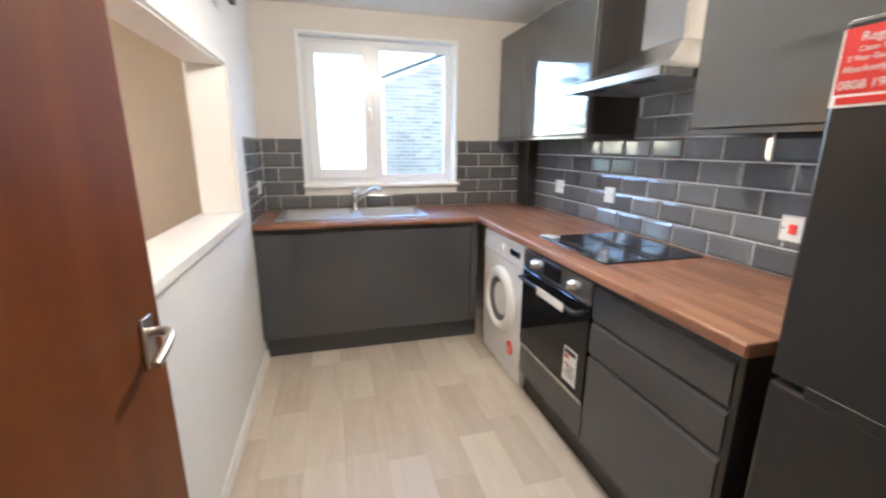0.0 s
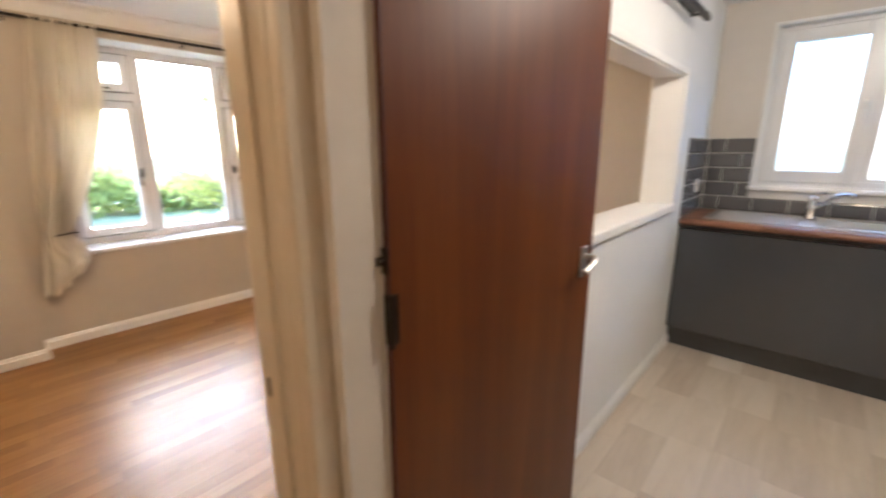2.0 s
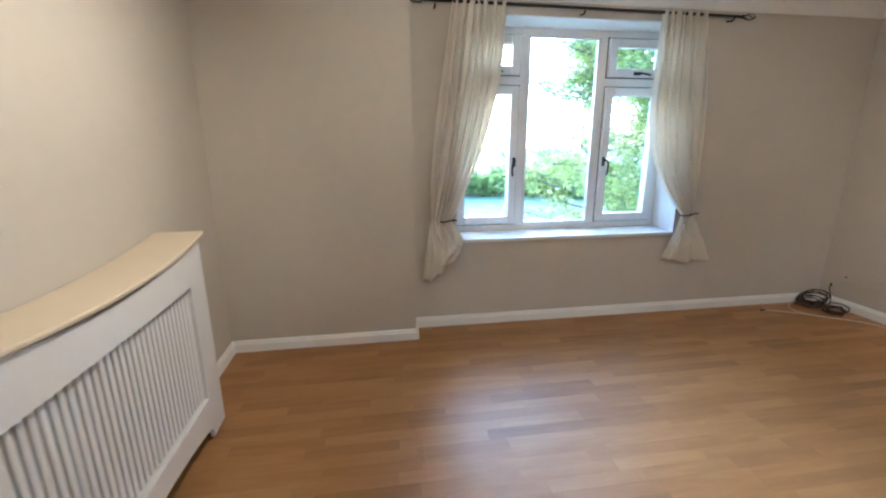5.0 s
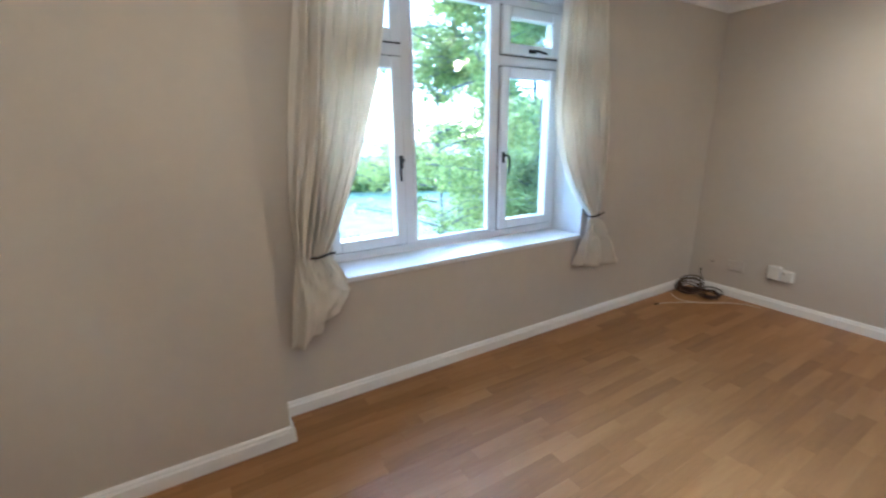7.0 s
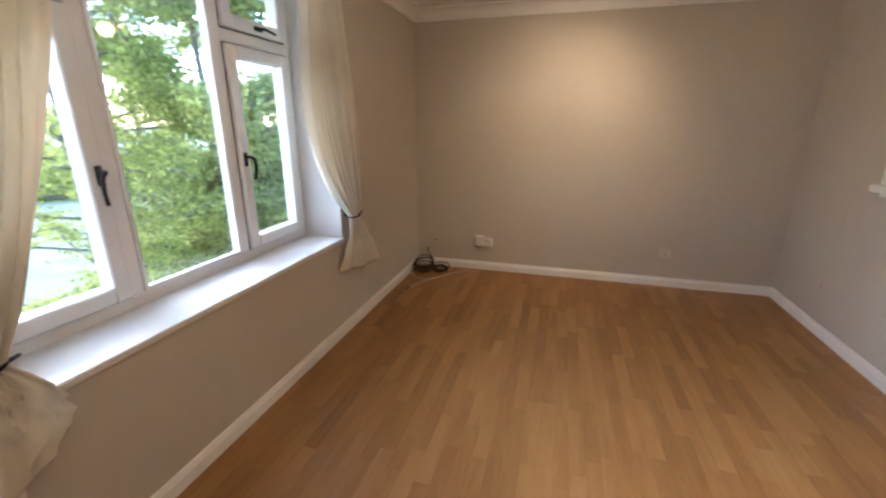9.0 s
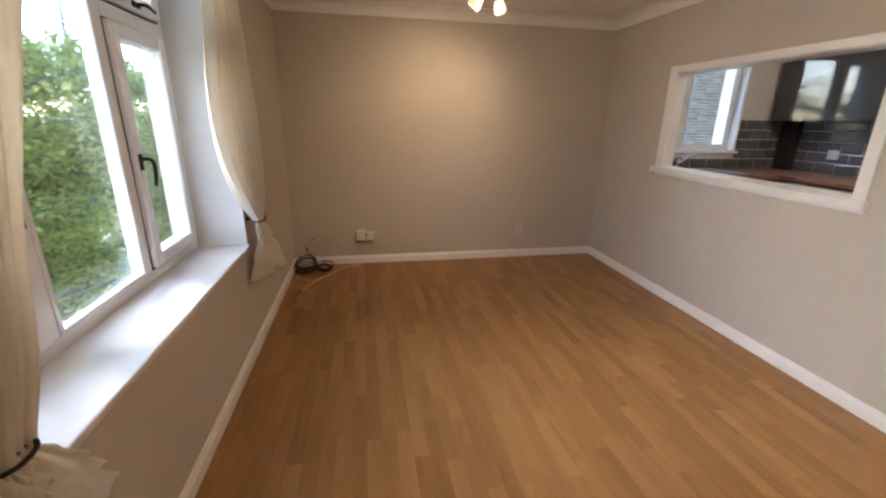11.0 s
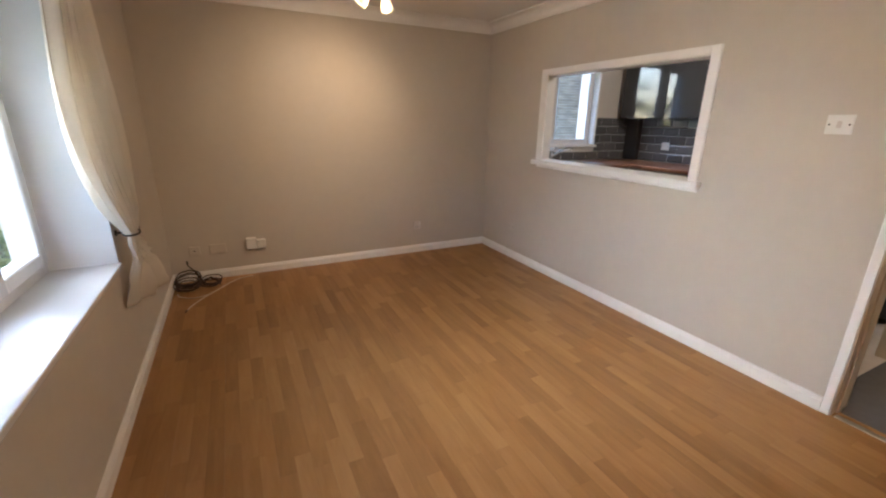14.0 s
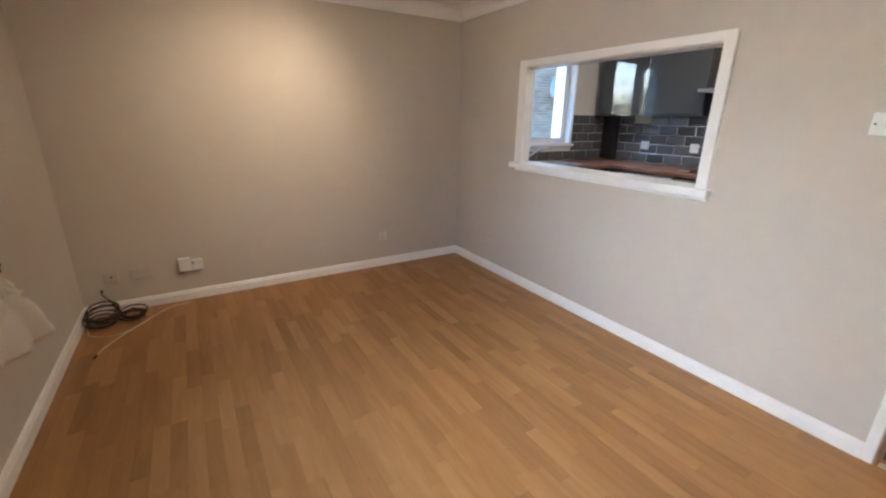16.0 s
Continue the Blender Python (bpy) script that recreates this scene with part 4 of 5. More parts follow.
part("flex", tube_bm([(-2.86, 3.20, 0.005), (-2.95, 3.185, 0.005), (-3.05, 3.10, 0.005), (-3.13, 2.98, 0.005), (-3.22, 2.86, 0.005), (-3.30, 2.72, 0.005), (-3.33, 2.63, 0.005)], 0.0042, 6), M_CABLE_W, cw)
part("flex", tube_bm([(-3.10, 3.02, 0.006), (-3.20, 2.90, 0.006), (-3.30, 2.86, 0.006), (-3.40, 2.93, 0.006), (-3.42, 3.0, 0.006)], 0.004, 6), M_CABLE_W, cw)
part("plug_end", cyl_bm((-3.33, 2.635, 0.006), (-3.335, 2.60, 0.006), 0.006, seg=10), M_CABLE_B, cw)

# ---------- kitchen: base units ----------
FX = 1.14          # door faces of the long run
FY = 2.72          # door faces of the sink run
WT0, WT1 = 0.868, 0.906


su = thing("sink_base_unit", (0.4, 2.95, 0), "gloss graphite sink unit with one wide handleless front", "cabinet", group="base units")
part("body", box_bm(KX0 + 0.012, 1.10, FY + 0.022, YN - 0.02, 0.15, 0.74, 0.0), M_DARKPANEL, su)
part("door", box_bm(KX0 + 0.003, 1.085, FY, FY + 0.019, 0.155, 0.838, 0.002), M_GREYUNIT, su)
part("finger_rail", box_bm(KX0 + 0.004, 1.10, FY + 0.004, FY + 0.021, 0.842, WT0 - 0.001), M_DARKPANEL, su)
part("corner_post", box_bm(1.088, 1.135, FY, FY + 0.019, 0.155, WT0 - 0.001, 0.002), M_GREYUNIT, su)
part("plinth", box_bm(KX0 + 0.002, 1.16, 2.80, 2.815, 0.0, 0.15), M_GREYUNIT, su)

dr = thing("drawer_unit", (1.4, 1.1, 0), "gloss graphite three-drawer unit with grooved grips", "cabinet", group="base units")
part("body", box_bm(FX + 0.022, KX1 - 0.02, 0.822, 1.408, 0.15, WT0 - 0.001), M_DARKPANEL, dr)
for z0, z1 in ((0.712, 0.838), (0.567, 0.694), (0.155, 0.549)):
    # each front has a sloping scoop along its top
    f = extrude_bm([(FX, z0), (FX + 0.019, z0), (FX + 0.019, z1), (FX + 0.012, z1), (FX, z1 - 0.012)], 1, 0.824, 1.412)
    part("drawer_front", f, M_GREYUNIT, dr)
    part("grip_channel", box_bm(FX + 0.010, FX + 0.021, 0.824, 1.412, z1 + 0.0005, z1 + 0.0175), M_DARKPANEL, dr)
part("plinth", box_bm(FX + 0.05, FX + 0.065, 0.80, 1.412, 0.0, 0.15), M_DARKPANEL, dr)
ep = thing("end_panel", (1.4, 0.81, 0), "dark graphite end panel of the worktop run", "panel")
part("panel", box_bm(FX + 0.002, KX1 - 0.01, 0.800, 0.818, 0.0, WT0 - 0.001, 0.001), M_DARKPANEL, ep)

# washing machine
wm = thing("washing_machine", (1.4, 2.33, 0), "white front-loading washing machine with a red sticker", "washing machine")
WX0 = 1.165
part("cabinet", box_bm(WX0, KX1 - 0.04, 2.035, 2.625, 0.02, 0.85, 0.012, seg=2), M_APPL, wm)
part("front_panel", box_bm(WX0 - 0.012, WX0 + 0.002, 2.037, 2.623, 0.10, 0.715, 0.006, seg=2), M_APPL, wm)
fa = part("control_panel", extrude_bm([(WX0 + 0.002, 0.722), (WX0 - 0.016, 0.722), (WX0 - 0.010, 0.842), (WX0 + 0.002, 0.846)], 1, 2.037, 2.623), M_APPL, wm)
part("display", box_bm(WX0 - 0.0165, WX0 - 0.012, 2.09, 2.22, 0.765, 0.80, 0.001), M_BLACKGLASS, fa, "dark display window")
part("programme_dial", lathe_bm([(0.026, 0.0), (0.026, 0.014), (0.022, 0.02), (0.002, 0.02)], (WX0 - 0.012, 2.30, 0.782), (-1, 0, 0.03)), M_APPL, fa, "white dial")
part("detergent_drawer", box_bm(WX0 - 0.019, WX0 - 0.012, 2.40, 2.605, 0.745, 0.825, 0.003), M_APPL, fa)
rim = part("door", lathe_bm([(0.205, 0.0), (0.205, 0.018), (0.192, 0.034), (0.165, 0.038), (0.142, 0.030), (0.135, 0.012)], (WX0 - 0.011, 2.335, 0.455), (-1, 0, 0), 40), M_APPL, wm, "round white porthole door")
part("glass", lathe_bm([(0.138, 0.016), (0.12, 0.006), (0.08, -0.012), (0.002, -0.02)], (WX0 - 0.014, 2.335, 0.455), (-1, 0, 0), 40), M_PORTHOLE, rim, "grey porthole glass")
part("door_catch", box_bm(WX0 - 0.052, WX0 - 0.042, 2.145, 2.175, 0.42, 0.49, 0.003), M_APPL, rim)
part("kick_panel", box_bm(WX0 - 0.006, WX0 + 0.002, 2.039, 2.621, 0.02, 0.095, 0.003), M_APPL, wm)
part("sticker", lathe_bm([(0.002, 0.0014), (0.044, 0.0014), (0.044, 0.0)], (WX0 - 0.012, 2.175, 0.20), (-1, 0, 0), 28), M_RED, wm, "round red energy sticker")
for z in (0.19, 0.20, 0.21):
    part("sticker_line", box_bm(WX0 - 0.0142, WX0 - 0.0136, 2.155, 2.195, z - 0.0025, z + 0.0015), M_PAPER, wm)
for y in (2.07, 2.59):
    part("foot", cyl_bm((WX0 + 0.05, y, 0), (WX0 + 0.05, y, 0.022), 0.02, seg=14), M_BLACK, wm)

# built-under oven
ov = thing("oven", (1.4, 1.72, 0), "built-under electric oven, black glass and steel", "oven")
OY0, OY1 = 1.424, 2.018
part("body", box_bm(FX + 0.02, KX1 - 0.03, OY0, OY1, 0.29, WT0 - 0.002), M_BLACK, ov)
fas = part("fascia", box_bm(FX - 0.004, FX + 0.02, OY0, OY1, 0.752, 0.85, 0.003), M_STEEL, ov, "brushed steel control fascia")
part("clock", box_bm(FX - 0.006, FX - 0.0035, 1.645, 1.80, 0.77, 0.835, 0.001), M_BLACKGLASS, fas)
for y in (1.555, 1.885):
    kn = part("knob", lathe_bm([(0.024, 0.0), (0.024, 0.006), (0.019, 0.010), (0.018, 0.028), (0.016, 0.031), (0.002, 0.031)], (FX - 0.004, y, 0.80), (-1, 0, 0), 24), M_STEEL, fas)
    part("pointer", box_bm(FX - 0.0365, FX - 0.034, y - 0.002, y + 0.002, 0.80, 0.817), M_BLACK, kn)
od = part("oven_door", box_bm(FX - 0.004, FX + 0.02, OY0, OY1, 0.335, 0.745, 0.003), M_BLACKGLASS, ov, "black glass oven door")
hb = part("handle", tube_bm([(FX - 0.004, OY0 + 0.045, 0.712), (FX - 0.036, OY0 + 0.045, 0.712), (FX - 0.046, OY0 + 0.07, 0.712), (FX - 0.046, (OY0 + OY1) / 2, 0.712), (FX - 0.046, OY1 - 0.07, 0.712), (FX - 0.036, OY1 - 0.045, 0.712), (FX - 0.004, OY1 - 0.045, 0.712)], 0.009, 10), M_BLACK, od, "dark bar handle")
part("paper_tag", box_bm(FX - 0.0575, FX - 0.0555, 1.53, 1.76, 0.692, 0.73), M_PAPER, hb, "white paper strip")
lab = part("energy_label", box_bm(FX - 0.0058, FX - 0.0045, 1.475, 1.575, 0.36, 0.52), M_PAPER, od, "white energy label")
part("label_bar", box_bm(FX - 0.0068, FX - 0.006, 1.485, 1.565, 0.492, 0.512), M_DARKPANEL, lab)
part("label_mark", box_bm(FX - 0.0068, FX - 0.006, 1.535, 1.565, 0.468, 0.486), M_RED, lab)
for k in range(5):
    part("label_line", box_bm(FX - 0.0066, FX - 0.006, 1.485, 1.565 - 0.012 * (k % 3), 0.44 - 0.013 * k, 0.444 - 0.013 * k), M_DARKPANEL, lab)
part("trim_strip", box_bm(FX - 0.004, FX + 0.02, OY0, OY1, 0.312, 0.33, 0.001), M_STEEL, ov)
part("filler_panel", box_bm(FX + 0.002, FX + 0.02, OY0, OY1, 0.152, 0.31, 0.001), M_GREYUNIT, ov)
part("plinth", box_bm(FX + 0.05, FX + 0.065, OY0 - 0.012, 2.03, 0.0, 0.15), M_DARKPANEL, ov)

# worktops: two boards with a rounded front edge, the sink's bowl cut in
EX0 = 1.115


def nosed(x0, x1, z0, z1, r=0.009):
    """Cross-section with its x0 side rounded."""
    pts = [(x1, z0), (x1, z1)]
    for k in range(6):
        a = math.pi / 2 * k / 5
        pts.append((x0 + r - r * math.sin(a), z1 - r + r * math.cos(a)))
    for k in range(6):
        a = math.pi / 2 * k / 5
        pts.append((x0 + r - r * math.cos(a), z0 + r - r * math.sin(a)))
    return pts


wt = thing("worktop", (1.4, 2.0, WT0), "walnut block-effect laminate worktop in an L", "worktop")
part("long_board", extrude_bm(nosed(EX0, KX1 - 0.009, WT0, WT1), 1, 0.79, YN - 0.009), M_WORKTOP, wt)
BX0, BX1, BY0, BY1 = 0.375, 0.775, 2.83, 3.17
rows = [(KX0 + 0.008, BX0, 2.695, YN - 0.009), (BX1, EX0 - 0.0005, 2.695, YN - 0.009), (BX0, BX1, 2.695, BY0), (BX0, BX1, BY1, YN - 0.009)]
part("sink_board", boxes([(a, b, c, d, WT0, WT1) for a, b, c, d in rows]), M_WORKTOP_X, wt)
part("front_edge", cyl_bm((KX0 + 0.008, 2.6955, 0.887), (EX0 + 0.002, 2.6955, 0.887), 0.0185, seg=16), M_WORKTOP_X, wt, smooth=True)
part("end_strip", box_bm(EX0 + 0.006, KX1 - 0.01, 0.787, 0.7895, WT0 + 0.001, WT1 - 0.001), M_WORKTOP, wt)

# inset sink with drainer
sk = thing("kitchen_sink", (0.35, 3.0, WT1), "stainless steel sink with a ribbed drainer", "sink")
SX0, SX1, SY0, SY1 = -0.16, 0.80, 2.765, 3.215
zs = WT1 + 0.006
rim = boxes([(SX0, BX0, SY0, SY1, WT1 - 0.002, zs), (BX1, SX1, SY0, SY1, WT1 - 0.002, zs), (BX0, BX1, SY0, BY0, WT1 - 0.002, zs), (BX0, BX1, BY1, SY1, WT1 - 0.002, zs)])
part("rim", rim, M_SINK, sk)
part("bowl", boxes([(BX0 + 0.002, BX0 + 0.005, BY0 + 0.002, BY1 - 0.002, 0.783, zs - 0.0005), (BX1 - 0.005, BX1 - 0.002, BY0 + 0.002, BY1 - 0.002, 0.783, zs - 0.0005), (BX0 + 0.005, BX1 - 0.005, BY0 + 0.002, BY0 + 0.005, 0.783, zs - 0.0005), (BX0 + 0.005, BX1 - 0.005, BY1 - 0.005, BY1 - 0.002, 0.783, zs - 0.0005), (BX0 + 0.002, BX1 - 0.002, BY0 + 0.002, BY1 - 0.002, 0.779, 0.7828)]), M_BOWL, sk)
part("waste", lathe_bm([(0.002, 0.0), (0.03, 0.001), (0.043, 0.004), (0.045, 0.0)], (0.575, 3.0, 0.783)), M_CHROME, sk)
for k in range(9):
    y = 2.82 + k * 0.042
    part("drainer_rib", box_bm(-0.12, 0.30, y, y + 0.016, zs - 0.001, zs + 0.004, 0.002), M_SINK, sk)
part("raised_edge", boxes([(SX0, SX1, SY0, SY0 + 0.008, zs, zs + 0.003), (SX0, SX1, SY1 - 0.008, SY1, zs, zs + 0.003), (SX0, SX0 + 0.008, SY0 + 0.008, SY1 - 0.008, zs, zs + 0.003), (SX1 - 0.008, SX1, SY0 + 0.008, SY1 - 0.008, zs, zs + 0.003)], 0.001), M_SINK, sk)
tp = thing("mixer_tap", (0.345, 3.13, zs), "chrome mixer tap with a swivel spout", "tap")
part("body", lathe_bm([(0.027, 0), (0.027, 0.006), (0.022, 0.012), (0.021, 0.10), (0.024, 0.105), (0.024, 0.13), (0.018, 0.14), (0.002, 0.142)], (0.345, 3.13, zs)), M_CHROME, tp)
part("spout", tube_bm([(0.35, 3.12, zs + 0.07), (0.39, 3.09, zs + 0.10), (0.44, 3.05, zs + 0.145), (0.48, 3.02, zs + 0.165), (0.505, 3.0, zs + 0.16), (0.51, 2.997, zs + 0.145)], 0.0115, 12), M_CHROME, tp)
part("lever", tube_bm([(0.345, 3.13, zs + 0.138), (0.365, 3.125, zs + 0.155), (0.40, 3.12, zs + 0.165)], 0.006, 8), M_CHROME, tp)

# ceramic hob
hb = thing("ceramic_hob", (1.46, 1.73, WT1), "black ceramic glass hob set into the worktop", "hob")
part("glass", box_bm(1.215, 1.705, 1.465, 2.005, WT1, WT1 + 0.006, 0.002), M_BLACKGLASS, hb)
M_ZONE = paint("hob_ring_print", (0.10, 0.10, 0.10), 0.15, 0.05, 0)
for x, y, rr in ((1.36, 1.60, 0.07), (1.36, 1.86, 0.085), (1.58, 1.60, 0.085), (1.58, 1.86, 0.07)):
    part("cooking_zone", lathe_bm([(rr, 0.0002), (rr, 0.0006), (rr - 0.003, 0.0006), (rr - 0.003, 0.0002)], (x, y, WT1 + 0.006), seg=40), M_ZONE, hb)
lf = thing("instruction_leaflet", (1.25, 2.02, WT1), "small white printed card on the hob's corner", "leaflet")
part("card", spin(box_bm(-0.03, 0.03, -0.045, 0.045, 0.0, 0.0015), pose(1.262, 1.985, WT1 + 0.0065, 0, 0, 12)), M_PAPER, lf)
for k in range(3):
    part("print_bar", spin(box_bm(-0.022, 0.022, -0.032 + k * 0.022, -0.024 + k * 0.022, 0.0015, 0.0019), pose(1.262, 1.985, WT1 + 0.0065, 0, 0, 12)), M_DARKPANEL, lf)

bxg = thing("pipe_boxing", (1.71, 3.2, WT1), "dark graphite boxed-in corner above the worktop", "boxing")
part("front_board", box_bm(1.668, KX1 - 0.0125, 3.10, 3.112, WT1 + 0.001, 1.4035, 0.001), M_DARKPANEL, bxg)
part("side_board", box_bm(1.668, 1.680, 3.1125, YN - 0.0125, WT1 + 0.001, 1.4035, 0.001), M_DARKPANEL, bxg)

# ---------- kitchen: wall units and hood ----------
UX = 1.457


def wall_unit(y0, y1, z0, z1, splits, label):
    u = thing("wall_unit", ((UX + KX1) / 2, (y0 + y1) / 2, z0), label, "cabinet", group="wall units")
    part("carcass", box_bm(UX + 0.021, KX1 - 0.011, y0, y1, z0 + 0.018, z1, 0.001), M_DARKPANEL, u)
    part("base_lip", box_bm(UX + 0.001, KX1 - 0.011, y0, y1, z0, z0 + 0.017, 0.001), M_GREYUP, u)
    cuts = [y0] + splits + [y1]
    for a, b in zip(cuts, cuts[1:]):
        part("door", box_bm(UX, UX + 0.019, a + 0.0015, b - 0.0015, z0 + 0.022, z1 - 0.001, 0.002), M_GREYUP, u)
    return u


wall_unit(2.03, 3.215, 1.405, 2.13, [2.63], "gloss grey wall unit with handleless doors")
wall_unit(0.79, 1.395, 1.405, 2.13, [], "gloss grey wall unit beside the hood")
wall_unit(0.205, 0.788, 1.66, 2.13, [], "gloss grey wall unit above the fridge")

hd = thing("cooker_hood", (1.55, 1.71, 1.6), "stainless steel chimney cooker hood", "cooker hood")
HX0, HA, HB, HZ = 1.305, 1.402, 2.022, 1.605
CX0, CA, CB, CZ = 1.575, 1.605, 1.845, 1.785
hxb = KX1 - 0.011
canopy = bmesh.new()
lo = [canopy.verts.new(v) for v in ((HX0, HA, HZ + 0.032), (HX0, HB, HZ + 0.032), (hxb, HB, HZ + 0.032), (hxb, HA, HZ + 0.032))]
mid = []
for k in range(1, 9):
    t = k / 8
    e = t ** 1.35
    x0, ya, yb = HX0 + (CX0 - HX0) * t, HA + (CA - HA) * t, HB + (CB - HB) * t
    z = HZ + 0.032 + (CZ - HZ - 0.032) * e
    mid.append([canopy.verts.new(v) for v in ((x0, ya, z), (x0, yb, z), (hxb, yb, z), (hxb, ya, z))])
prev = lo
for ring in mid:
    for j in range(4):
        canopy.faces.new((prev[j], prev[(j + 1) % 4], ring[(j + 1) % 4], ring[j]))
    prev = ring
bmesh.ops.recalc_face_normals(canopy, faces=canopy.faces)
part("canopy", canopy, M_STEEL, hd, smooth=True)
part("lip", boxes([(HX0, HX0 + 0.02, HA, HB, HZ, HZ + 0.032), (HX0 + 0.02, hxb, HA, HA + 0.015, HZ, HZ + 0.032), (HX0 + 0.02, hxb, HB - 0.015, HB, HZ, HZ + 0.032)], 0.001), M_STEEL, hd)
part("filter", box_bm(HX0 + 0.021, hxb - 0.002, HA + 0.016, HB - 0.016, HZ + 0.006, HZ + 0.014), M_SATIN, hd, "grey grease filter")
for k in range(2):
    part("filter_grip", box_bm(HX0 + 0.06, HX0 + 0.10, HA + 0.12 + 0.3 * k, HA + 0.22 + 0.3 * k, HZ + 0.002, HZ + 0.006, 0.001), M_BLACK, hd)
part("chimney", box_bm(CX0, hxb, CA, CB, CZ, 2.12, 0.002), M_STEEL, hd)
part("chimney_upper", box_bm(CX0 + 0.004, hxb, CA + 0.004, CB - 0.004, 2.121, CEIL - 0.001, 0.001), M_STEEL, hd)

# ---------- fridge freezer ----------
fr = thing("fridge_freezer", (1.4, 0.45, 0), "black fridge freezer with a red sticker on its door", "fridge freezer")
FA, FB, FT = 0.215, 0.722, 1.582
part("cabinet", box_bm(1.17, 1.735, FA + 0.004, FB - 0.004, 0.03, FT, 0.006), M_BLACKFRIDGE, fr)
for z0, z1, nm in ((0.05, 0.858, "freezer_door"), (0.872, FT + 0.002, "fridge_door")):
    dd = part(nm, box_bm(1.108, 1.165, FA, FB, z0, z1, 0.008, seg=2), M_BLACKFRIDGE, fr)
part("seal", box_bm(1.1655, 1.1695, FA + 0.01, FB - 0.01, 0.06, FT - 0.01), M_BLACK, fr)
# black strip just proud of the doors, painting the shade in the grip gap
part("grip_recess", box_bm(1.1066, 1.13, FA + 0.01, FB - 0.07, 0.850, 0.884, 0.004), M_BLACK, fr, "raised black strip painted as the shade of the grip recess")
for y in (FA + 0.05, FB - 0.05):
    part("foot", cyl_bm((1.22, y, 0), (1.22, y, 0.032), 0.02, seg=12), M_BLACK, fr)
st = part("sticker", box_bm(1.1062, 1.1078, 0.40, 0.716, 1.455, 1.568), M_RED, bpy.data.objects["fridge_door"], "red printed registration sticker")
sb = part("sticker_border", box_bm(1.1062, 1.1078, 0.40, 0.7165, 1.432, 1.4545), M_PAPER, bpy.data.objects["fridge_door"], "white sticker border")
part("sticker_edge", box_bm(1.1062, 1.1078, 0.7165, 0.7195, 1.432, 1.568), M_PAPER, bpy.data.objects["fridge_door"])


def words(text, size, m, material, parent, name="lettering"):
    cu = bpy.data.curves.new(name, "FONT")
    cu.body, cu.size, cu.extrude = text, size, 0.0002
    tmp = bpy.data.objects.new(name, cu)
    me = bpy.data.meshes.new_from_object(tmp)
    bpy.data.objects.remove(tmp)
    me.transform(m)
    me.materials.append(material)
    ob = new(name, me)
    ob.parent = parent
    return ob


def on_x(y, z):
    """Upright lettering on a face that looks towards -x."""
    return Matrix.Translation((1.1058, y, z)) @ Matrix(((0, 0, -1, 0), (-1, 0, 0, 0), (0, 1, 0, 0), (0, 0, 0, 1)))


words("Register", 0.022, on_x(0.690, 1.543), M_PAPER, st)
words("Claim Your", 0.013, on_x(0.690, 1.526), M_PAPER, st)
words("2 Year Guarantee", 0.013, on_x(0.705, 1.511), M_PAPER, st)
words("Absolutely Free", 0.016, on_x(0.710, 1.492), M_PAPER, st)
words("0808 196 13", 0.022, on_x(0.712, 1.463), M_PAPER, st)
part("logo_bar", box_bm(1.1052, 1.1060, 0.50, 0.71, 1.437, 1.450), M_RED, sb)

# ---------- kitchen sockets ----------
for y, w in ((2.74, 0.10), (2.185, 0.088)):
    s = plate_x("wall_socket", y, 1.092, w, 0.088, KX1 - 0.008, -1, "white socket on the tiled splashback")
    part("rocker", box_bm(KX1 - 0.021, KX1 - 0.0165, y - 0.012, y + 0.012, 1.10, 1.12, 0.002), M_PLASTIC, s)
s = plate_x("cooker_switch", 1.165, 1.085, 0.092, 0.092, KX1 - 0.008, -1, "white cooker switch with a red rocker")
part("rocker", box_bm(KX1 - 0.026, KX1 - 0.0165, 1.152, 1.178, 1.068, 1.102, 0.003), M_RED, s)
s = plate_x("wall_socket", 3.05, 1.09, 0.088, 0.088, KX0 + 0.0085, 1, "white socket on the tiled return wall")
part("rocker", box_bm(KX0 + 0.017, KX0 + 0.0215, 3.04, 3.06, 1.095, 1.115, 0.002), M_PLASTIC, s)

# blind rail over the hatch on the kitchen side
br = thing("blind_rail", (KX0, 1.6, 2.0), "dark grey metal blind rail above the hatch", "blind rail")
part("rail", box_bm(KX0 + 0.062, KX0 + 0.090, 0.92, 2.41, 1.985, 2.012, 0.004), M_BLACKMETAL, br)
part("back_rail", box_bm(KX0, KX0 + 0.02, 0.92, 2.40, 2.02, 2.05, 0.003), M_BLACKMETAL, br)
for y in (0.98, 2.37):
    part("bracket", box_bm(KX0 + 0.001, KX0 + 0.088, y - 0.012, y + 0.012, 2.0125, 2.0195, 0.001), M_BLACKMETAL, br)

# ---------- outside ----------
GZ = -2.9


def leaf_mat(name, dark, light):
    n = Nodes(name)
    geo = n.add("ShaderNodeNewGeometry")
    n.colour(n.ramp(geo.outputs["Random Per Island"], [(0.0, dark), (1.0, light)]))
    n.set(Roughness=0.55)
    t = n.add("ShaderNodeBsdfTranslucent")
    n.link(n.ramp(geo.outputs["Random Per Island"], [(0.0, tuple(1.9 * x for x in dark)), (1.0, tuple(1.9 * x for x in light))]), t.inputs["Color"])
    mx = n.add("ShaderNodeMixShader", Fac=0.58)
    n.link(n.bsdf.outputs[0], mx.inputs[1])
    n.link(t.outputs[0], mx.inputs[2])
    n.link(mx.outputs[0], n.tree.nodes["Material Output"].inputs["Surface"])
    return n.mat


